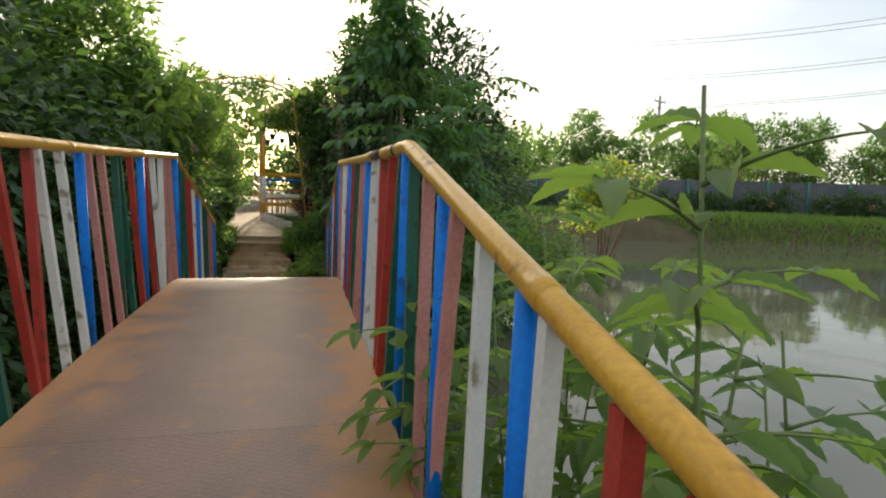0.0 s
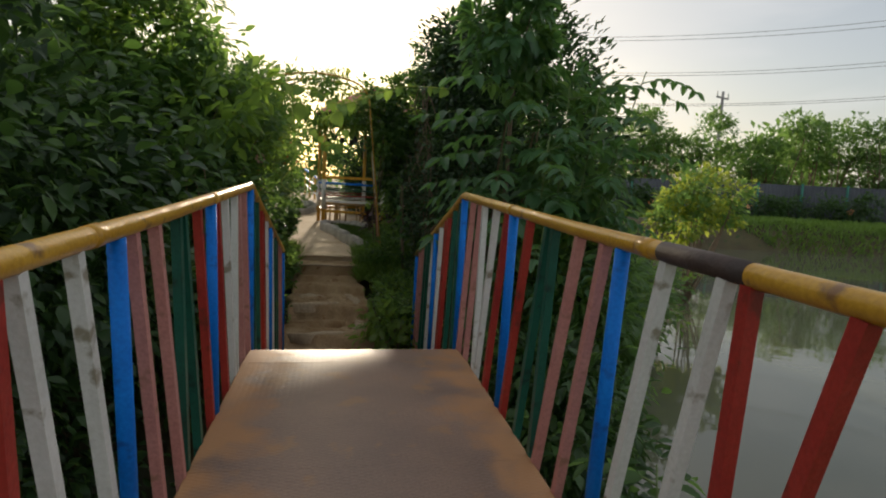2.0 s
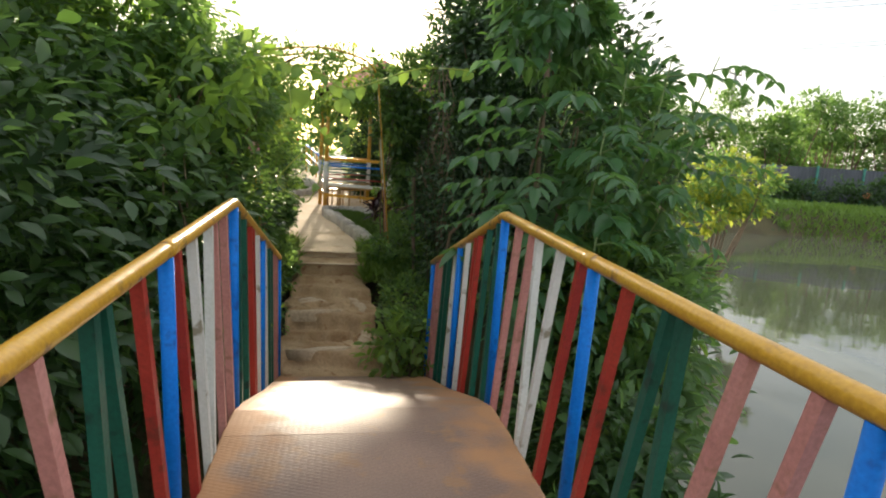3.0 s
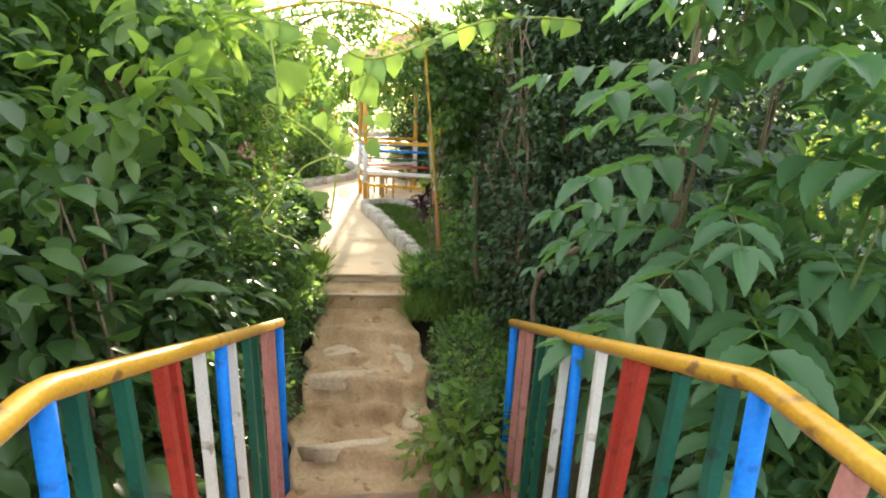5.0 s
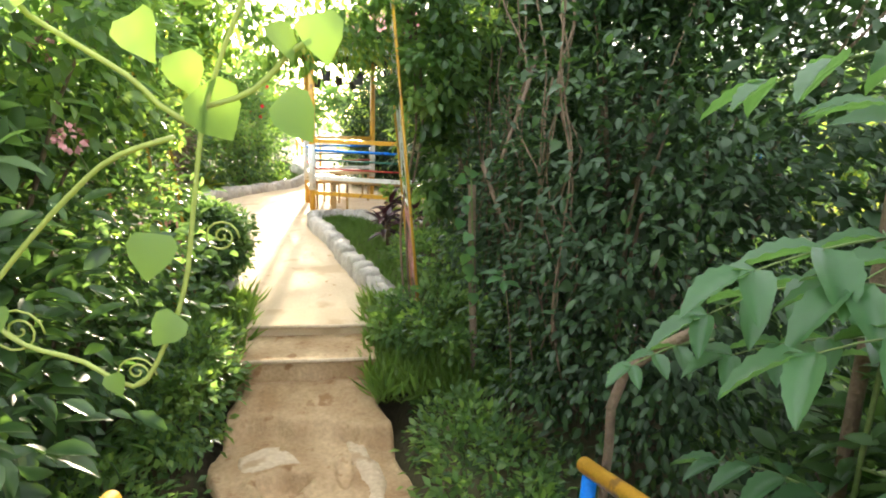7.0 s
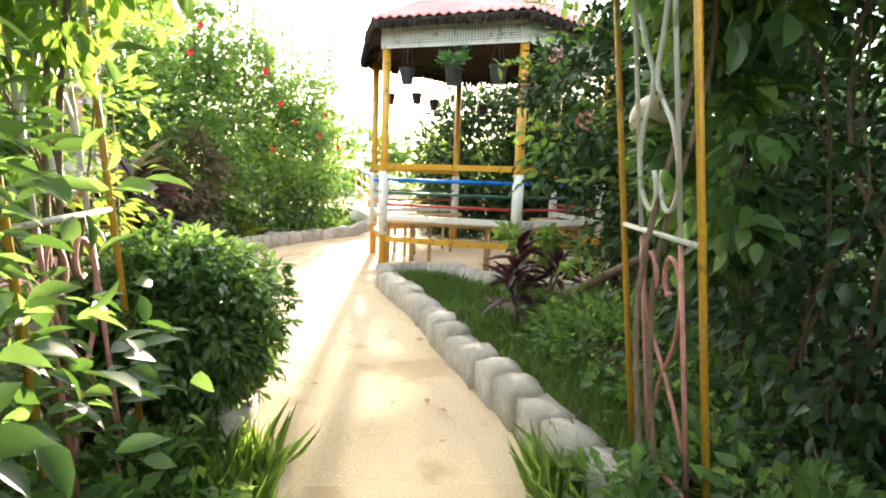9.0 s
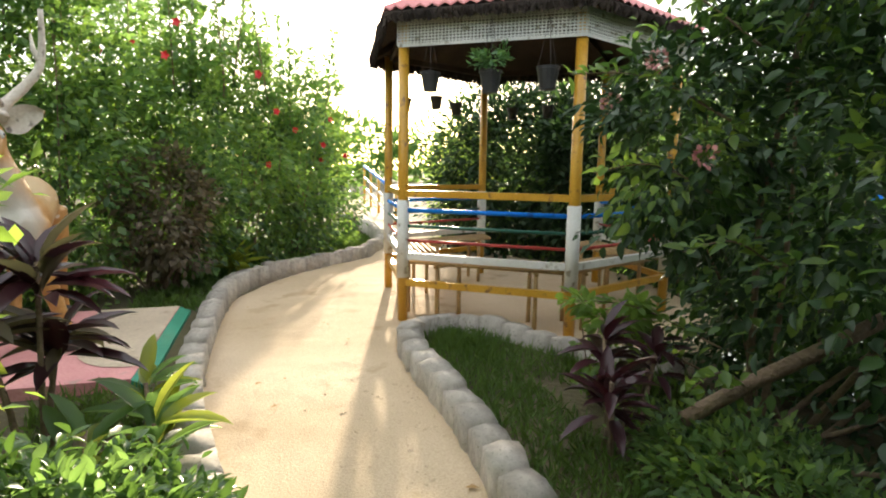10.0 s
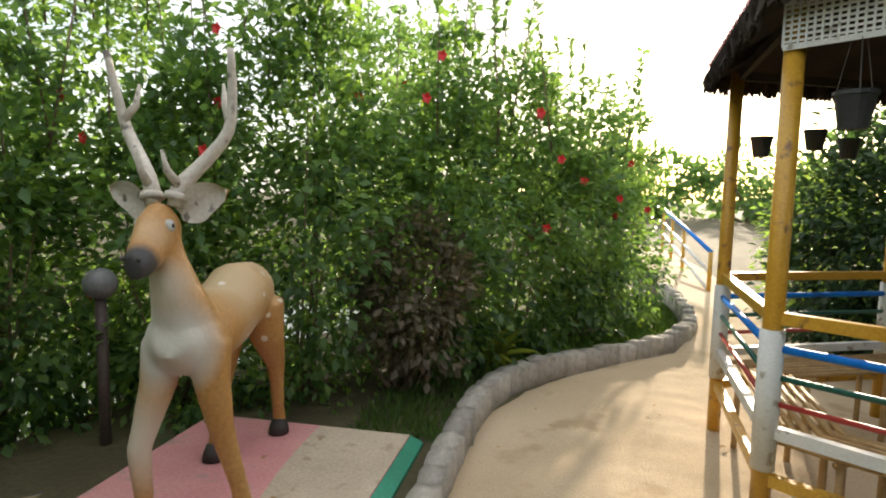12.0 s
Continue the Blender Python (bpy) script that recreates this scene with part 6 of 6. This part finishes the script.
lines = [[(-1.3, 7.6, 0.9), (-1.1, 7.3, 1.7), (-0.75, 7.0, 1.9), (-0.35, 6.8, 1.84), (-0.13, VY, 1.74), (0.4, 6.9, 1.95), (0.9, 7.1, 2.0)],
         [(-0.13, VY, 1.74), (-0.18, VY, 1.61), (-0.25, VY, 1.44), (-0.28, VY, 1.34), (-0.30, VY, 1.21), (-0.32, VY, 1.08), (-0.36, VY, 0.97), (-0.41, VY, 0.90), (-0.49, VY, 0.95),
          (-0.57, VY, 0.98), (-0.62, VY, 1.03), (-0.62, VY, 1.06), (-0.56, VY, 1.14), (-0.48, VY, 1.23), (-0.41, VY, 1.29), (-0.30, VY, 1.33)],
         [(-0.60, 6.9, 1.86), (-0.54, VY, 1.63), (-0.54, VY, 1.55), (-0.52, VY, 1.50), (-0.46, VY, 1.46), (-0.38, VY, 1.41), (-0.34, VY, 1.37), (-0.29, VY, 1.34)],
         [(-0.28, VY, 1.37), (-0.20, VY, 1.40), (-0.13, VY, 1.47), (-0.08, VY, 1.49)]]
for k, ln in enumerate(lines):
    put_mesh("stem", *tube(resample(ln, 0.03), 0.0045 if k else 0.006, 6), M["vine_stem"], vine, smooth=True)
pts = resample(lines[0], 0.1)
for k, p in enumerate(pts):
    ln = rng.uniform(0.06, 0.12)
    leaf_mesh("leaf_blade", leaves(np.array([tuple(p)]), rng.normal(size=(1, 3)) * 0.5 + np.array((0, -0.2, -0.8)), rng.normal(size=(1, 3)) * 0.3 + np.array((0.1, -0.9, 0.3)), np.array([ln]), np.array([ln * 0.95]), "heart"), M["leaf_mid" if k % 2 else "leaf_light"], vine)
for x, z, ln in ((-0.19, 1.66, 0.14), (-0.46, 1.71, 0.16), (-0.56, 1.60, 0.08), (-0.52, 1.53, 0.045), (-0.37, 1.50, 0.08), (-0.31, 1.45, 0.07), (-0.28, 1.40, 0.105), (-0.16, 1.39, 0.09), (-0.17, 1.50, 0.065),
                 (-0.10, 1.52, 0.08), (-0.36, 1.17, 0.08), (-0.33, 1.03, 0.065), (-0.60, 1.05, 0.04), (-0.44, 0.93, 0.04)):
    leaf_mesh("leaf_blade", leaves(np.array([(x, VY - 0.012, z)]), rng.normal(size=(1, 3)) * 0.35 + np.array((0.2, -0.1, -0.9)), rng.normal(size=(1, 3)) * 0.25 + np.array((0.1, -0.9, 0.35)), np.array([ln]), np.array([ln * 0.95]), "heart"), M["leaf_light"], vine)
for c, r in (((-0.585, VY, 1.0), 0.045), ((-0.41, VY, 0.92), 0.035), ((-0.58, VY, 1.50), 0.04), ((-0.26, VY, 1.16), 0.03), ((-0.60, VY, 1.44), 0.03)):
    pts = [(c[0] + r * (1 - t) * math.cos(t * 14), c[1] + 0.02 * t, c[2] + r * (1 - t) * math.sin(t * 14)) for t in np.linspace(0, 1, 30)]
    put_mesh("tendril", *tube(pts, 0.002, 5), M["vine_stem"], vine, smooth=True)

# clusters of pink flowers
for p in ((-0.95, 7.85, 1.27), (-1.3, 7.75, 1.15), (-1.25, 8.4, 1.6), (-1.05, 8.9, 1.75), (-1.5, 7.4, 1.6), (0.62, 11.5, 1.75), (0.5, 11.7, 1.6), (0.75, 11.3, 1.35), (-1.6, 6.9, 1.1), (-0.4, 9.3, 2.1)):
    ob = thing("flower_cluster", p, "cluster of small pink flowers among leaves", "flowers", "pink flowers")
    rng = np.random.default_rng(int(abs(p[0] * 100 + p[1])))
    m = 34
    v = sphere_points(rng, m)
    leaf_mesh("petals", leaves(np.array(p) + v * 0.035, v + rng.normal(size=(m, 3)) * 0.3, rng.normal(size=(m, 3)), np.full(m, 0.024), np.full(m, 0.022), "simple"), M["petal_pink"], ob)
    put_mesh("stalk", *tube([(p[0], p[1] + 0.14, p[2] - 0.14), p], 0.004, 4), M["green_stem"], ob)

# ---- grass ----
def grass(name, region, n, h, label, mat="grass", wide=0.03):
    rng = np.random.default_rng(len(name) + n)
    P = region(rng, n)
    n = len(P)
    D = np.stack([rng.normal(size=n) * 0.55, rng.normal(size=n) * 0.55, np.ones(n)], 1)
    N = rng.normal(size=(n, 3)) + np.array((0, -1, 0))
    L = h * (0.5 + rng.random(n))
    tagged(leaf_mesh(name, leaves(P, D, N, L, L * wide + 0.002, "simple"), M[mat]), label, "grass", kind="stuff")


def kerb_side(line, lo, hi, z):
    pts = resample([(x, y, 0) for x, y in line], 0.05)

    def region(rng, n):
        i = rng.integers(0, len(pts) - 1, n)
        d = np.array([tuple((pts[k + 1] - pts[k]).normalized()) for k in i])
        s = rng.uniform(lo, hi, n)
        base = np.array([tuple(pts[k]) for k in i])
        out = np.stack([base[:, 0] - d[:, 1] * s, base[:, 1] + d[:, 0] * s, np.full(n, z)], 1)
        rel = out[:, :2] - np.array((P0.x, P0.y))
        u, w = rel @ np.array((U.x, U.y)), rel @ np.array((V2.x, V2.y))
        return out[~((u > -0.16) & (u < 1.3) & (w > -0.03) & (w < 1.65))]

    return region


grass("grass_verge", kerb_side(KERB_L[4:], 0.08, 0.65, 0.13), 9000, 0.09, "soft green grass along the kerb")
grass("grass_bed", kerb_side(KERB_R, -0.5, -0.08, 0.14), 7000, 0.075, "soft green grass in the kerbed bed")


def box_region(x0, x1, y0, y1):
    def region(rng, n):
        x, y = rng.uniform(x0, x1, n), rng.uniform(y0, y1, n)
        return np.stack([x, y, np.maximum(ground_z(x, y), np.interp(y, PATH_Y, PATH_Z) - 0.03)], 1)
    return region


grass("grass_tufts", box_region(-1.05, -0.68, 8.6, 9.8), 2000, 0.17, "long grass tufts beside the steps", "leaf_light")
grass("grass_edge", box_region(0.12, 0.7, 8.6, 9.75), 2400, 0.17, "long grass tufts beside the gate", "leaf_light")


def far_bank(rng, n):
    t, s = rng.uniform(-16, 30, n), rng.uniform(0.2, 5.5, n)
    x, y = 21 + 0.934 * t + 0.356 * s, 27 - 0.356 * t + 0.934 * s
    return np.stack([x, y, ground_z(x, y) - 0.02], 1)


grass("grass_bank", far_bank, 26000, 0.32, "mown green grass on the far pond bank", "leaf_light", 0.22)

# ---- across the pond ----
def along(t, s):
    return 21 + 0.934 * t + 0.356 * s, 27 - 0.356 * t + 0.934 * s


fence = thing("sheet_fence", (*along(6, 7.2), -0.3), "grey corrugated sheet fence on green posts across the pond", "fence")
for i in range(22):
    t0, t1 = -18 + i * 2.5, -18 + (i + 1) * 2.5
    v, f, n = [], [], 24
    for k in range(n + 1):
        x, y = along(t0 + (t1 - t0) * k / n, 7.2 + 0.03 * (k % 2))
        v += [(x, y, -0.35), (x, y, 2.05), (x + 0.01, y + 0.02, -0.35), (x + 0.01, y + 0.02, 2.05)]
    for k in range(n):
        o = 4 * k
        f += [(o, o + 4, o + 5, o + 1), (o + 2, o + 3, o + 7, o + 6), (o + 1, o + 5, o + 7, o + 3)]
    put_mesh("fence_sheet", v, f, M["fence"], fence)
    x, y = along(t0, 7.05)
    put_mesh("fence_post", *block((x - 0.05, y - 0.05, -0.4), (x + 0.05, y + 0.05, 2.15)), M["fence_post"], fence, "green painted post")
x0, y0 = along(-18, 3.9)
x1, y1 = along(34, 3.9)
tagged(put_mesh("garden_edging", *bar4((x0, y0, -0.24), (x1, y1, -0.24), 0.14, 0.16, (0, 0, 1)), M["cement"]), "pale cement edging along the far bank", "edging")

rng_t = np.random.default_rng(77)
for i in range(24):
    t = -16 + i * 2.1 + rng_t.normal() * 0.4
    s = 10.5 + rng_t.random() * 4
    x, y = along(t, s)
    h = 5.0 + rng_t.random() * 2.4
    bl = [(x + rng_t.normal() * 0.5, y, h * 0.74, 1.5, 1.4, h * 0.24), (x + rng_t.normal() * 0.9, y + 0.5, h * 0.50, 1.8, 1.4, h * 0.24), (x + rng_t.normal() * 0.8, y, h * 0.92, 0.8, 0.8, h * 0.13)]
    shrub("tree", bl, 2400, 0.30, "leaf_mid", "slender leafy tree behind the far fence", "tree", root=(x, y, -0.35), stems=9, stem_r=0.08, group="far trees", clump=0.34, per=13)
for i in range(26):
    t = -17 + i * 1.9 + rng_t.normal() * 0.5
    x, y = along(t, 5.9)
    shrub("shrub", [(x, y, 0.35 + 0.35 * rng_t.random(), 1.1, 0.6, 0.9)], 1100, 0.22, "leaf_dark", "dark garden shrub before the far fence", root=(x, y, -0.3), group="far shrubs", stems=4, stem_r=0.02, clump=0.4, per=14)
    if i % 3 == 0:
        px, py = along(t + 0.8, 5.2)
        ob = thing("flower_cluster", (px, py, 0.6), "orange-pink blooms on a shrub across the pond", "flowers", "far flowers")
        v = sphere_points(rng_t, 24)
        leaf_mesh("petals", leaves(np.array((px, py, 0.6)) + v * 0.1, v, v[::-1], np.full(24, 0.09), np.full(24, 0.08), "simple"), M["petal_orange"], ob)
        put_mesh("stalk", *tube([(px, py + 0.3, -0.3), (px, py, 0.6)], 0.015, 5), M["green_stem"], ob)
# small yellow-green tree at the water's edge
shrub("tree", [(8.6, 14.1, 1.1, 0.95, 0.8, 0.65), (7.6, 13.6, 0.6, 0.8, 0.65, 0.6), (9.2, 14.4, 0.7, 0.6, 0.6, 0.4)], 2000, 0.15, "leaf_mid", "yellow-green small tree at the pond's edge", "tree", root=(8.2, 14.0, -1.5), stems=12, stem_r=0.03, extra=[("leaf_yellow", 1800, 0.15)])
shrub("shrub", [(3.9, 10.0, -0.5, 1.3, 1.3, 0.9)], 5000, 0.13, "leaf_mid", "spreading bush at the pond's edge", root=(3.4, 9.6, -1.5), group="bank bushes", extra=[("leaf_light", 2000, 0.13)])
shrub("shrub", [(4.2, 13.5, 0.8, 1.4, 2.2, 1.7)], 8000, 0.14, "leaf_dark", "tall bush behind the hedge", root=(3.0, 13.5, -0.8), group="bank bushes")
shrub("shrub", [(4.5, 19.0, 0.9, 2.6, 2.0, 1.7)], 7000, 0.16, "leaf_mid", "broad bush beyond the pavilion", group="bank bushes", root=(3.0, 19.0, -1.0), extra=[("leaf_light", 1500, 0.15)])
# the bench by the fence
bx, by = along(-2.2, 4.6)
bench = thing("garden_bench", (bx, by, -0.3), "small blue garden bench on the far bank", "bench")
put_mesh("seat", *block((bx - 0.7, by - 0.2, 0.12), (bx + 0.7, by + 0.2, 0.17), -0.36, 0.01), M["blue"], bench)
put_mesh("backrest", *block((bx - 0.62, by + 0.2, 0.28), (bx + 0.78, by + 0.24, 0.55), -0.36, 0.01), M["blue"], bench)
for dx in (-0.55, 0.55):
    put_mesh("leg", *block((bx + dx - 0.04, by - 0.2 - dx * 0.36, -0.35), (bx + dx + 0.04, by + 0.2 - dx * 0.36, 0.13), -0.36), M["blue"], bench)

# ---- far distance ----
for k, (x, y, h, n) in enumerate(((-30, 60, 8, 1), (-18, 66, 7, 1), (-8, 60, 6.5, 1), (3, 64, 6, 1), (14, 60, 7, 1), (26, 62, 8, 1), (-45, 45, 9, 1), (-40, 25, 9, 1), (-30, 10, 9, 1), (-28, -6, 9, 1),
                                  (40, 50, 8, 1), (58, 36, 8, 1), (62, 16, 8, 1), (50, -6, 8, 1), (22, -20, 8, 1), (0, -24, 8, 1), (-18, -20, 8, 1))):
    shrub("tree", [(x, y, h * 0.45, 6.5, 3.5, h * 0.5), (x + 4, y + 2, h * 0.35, 5, 3, h * 0.4)], 2600, 0.75, "leaf_mid", "distant mass of leafy trees", "tree", root=(x, y, -0.5), stems=5, stem_r=0.2, group="distant trees", clump=0.3, per=20)

pole = thing("power_pole", (36, 52, -0.3), "concrete power pole with a crossarm and insulators", "power pole")
put_mesh("pole", *tube([(36, 52, -0.4), (36, 52, 11.2)], [0.22, 0.13], 10), M["concrete_pole"], pole, smooth=True)
put_mesh("crossarm", *bar4((35.1, 51.6, 10.6), (36.9, 52.4, 10.6), 0.14), M["concrete_pole"], pole)
for k in (-0.9, 0.0, 0.9):
    put_mesh("insulator", *tube([(36 + k * 0.95, 52 + k * 0.42, 10.65), (36 + k * 0.95, 52 + k * 0.42, 11.15)], [0.09, 0.05], 8), M["white"], pole)
for z, off in ((17.5, 0), (18.3, 2.0), (14.2, 0), (14.7, 1.5), (11.4, 0), (11.7, 1.2)):
    a, b = Vector((14, 62 + off, z - 1.2)), Vector((70, 30 + off, z + 2.5))
    pts = [a.lerp(b, t) - Vector((0, 0, 2.2 * math.sin(math.pi * t))) for t in np.linspace(0, 1, 24)]
    tagged(put_mesh("power_line", *tube(pts, 0.022, 4), M["dark_steel"]), "thin dark overhead power line against the sky", "cable", "power lines")

# low rail of another footbridge at the end of the path
far_rail = thing("path_railing", (-1.0, 22.0, 0.3), "low blue-topped railing at the far end of the path", "railing")
ends = [Vector((-1.45, 24.5, 1.35)), Vector((-0.95, 21.5, 1.1)), Vector((-0.55, 19.6, 0.85))]
put_mesh("top_rail", *tube(ends, 0.03, 8), M["blue"], far_rail, smooth=True)
for dz in (0.3, 0.55):
    put_mesh("rail", *tube([e - Vector((0, 0, dz)) for e in ends], 0.025, 8), M["white"], far_rail, smooth=True)
for e in (*ends, ends[0].lerp(ends[1], 0.5)):
    put_mesh("post", *tube([(e.x, e.y, 0.2), e], 0.03, 8), M["yellow"], far_rail, smooth=True)

# grey globe lamp behind the statue
globe = thing("globe_lamp", (-3.72, 12.82, -0.1), "grey globe garden lamp on a dark post among bushes", "lamp")
put_mesh("post", *tube([(-3.72, 12.82, -0.2), (-3.72, 12.82, 0.96)], 0.03, 8), M["dark_steel"], globe, smooth=True)
bmg = bmesh.new()
bmesh.ops.create_uvsphere(bmg, u_segments=20, v_segments=12, radius=0.088)
bmg.transform(Matrix.Translation((-3.72, 12.82, 1.04)))
part("globe", bmg, M["lamp_grey"], globe, smooth=True)

# cream globe hung from the arch behind the trellis
ball = thing("hanging_globe", (0.485, 9.80, 1.09), "round cream globe hanging from the arch behind the trellis", "ornament")
bmg = bmesh.new()
bmesh.ops.create_uvsphere(bmg, u_segments=24, v_segments=14, radius=0.086)
bmg.transform(Matrix.Translation((0.485, 9.80, 1.19)) @ Matrix.Diagonal((1, 1, 0.93, 1)))
part("globe", bmg, M["cream"], ball, smooth=True)
put_mesh("collar", *tube([(0.485, 9.80, 1.265), (0.485, 9.80, 1.30)], [0.04, 0.03], 12), M["dark_steel"], ball, smooth=True)
put_mesh("cord", *tube([(0.485, 9.80, 1.29), (0.485, 9.78, 1.7), (0.43, 9.72, 2.0)], 0.004, 5), M["dark_steel"], ball, smooth=True)

# fallen leaves on the sand and the plinth
rng = np.random.default_rng(12)
for i in range(34):
    y = rng.uniform(9.8, 15.5)
    x = rng.uniform(np.interp(y, PATH_Y, PATH_L) + 0.12, min(np.interp(y, PATH_Y, PATH_R), 0.0) - 0.1)
    z = np.interp(y, PATH_Y, PATH_Z) + 0.012
    if i > 27:
        p = P0 + U * rng.uniform(0.3, 1.0) + V2 * rng.uniform(0.1, 0.9)
        x, y, z = p.x, p.y, 0.212
    L = np.array([rng.uniform(0.025, 0.06)])
    a = rng.random() * 6.28
    tagged(leaf_mesh("fallen_leaf", leaves(np.array([[x, y, z]]), np.array([[math.cos(a), math.sin(a), 0.05]]), np.array([[0, 0, 1.0]]), L, L * 0.5, "simple"), M["dry"]), "dry brown fallen leaf", "leaf", "fallen leaves")

# loose clods trodden out of the sand
rng = np.random.default_rng(15)
clods = []
for i in range(420):
    y = rng.uniform(10.9, 13.0) if i < 300 else rng.uniform(9.7, 15.5)
    r = float(np.interp(y, PATH_Y, PATH_R))
    x = min(r, 0.1) - 0.16 - abs(rng.normal()) * 0.3 if i < 300 else rng.uniform(float(np.interp(y, PATH_Y, PATH_L)) + 0.15, min(r, 0.1) - 0.15)
    z, q = float(np.interp(y, PATH_Y, PATH_Z)), rng.uniform(0.006, 0.018) if i < 300 else rng.uniform(0.003, 0.009)
    ring = [(x + q * (1 + rng.normal() * 0.25) * math.cos(k), y + q * (1 + rng.normal() * 0.25) * math.sin(k), z - 0.004) for k in np.linspace(0, 5.2, 6)]
    clods.append((ring + [(x + rng.normal() * 0.2 * q, y, z + q * 0.55)], [(k, (k + 1) % 6, 6) for k in range(6)]))
tagged(put_mesh("sand_clods", *merge(*clods), M["sand"], smooth=True), "small clods of trodden sand on the path", "clods", kind="stuff")
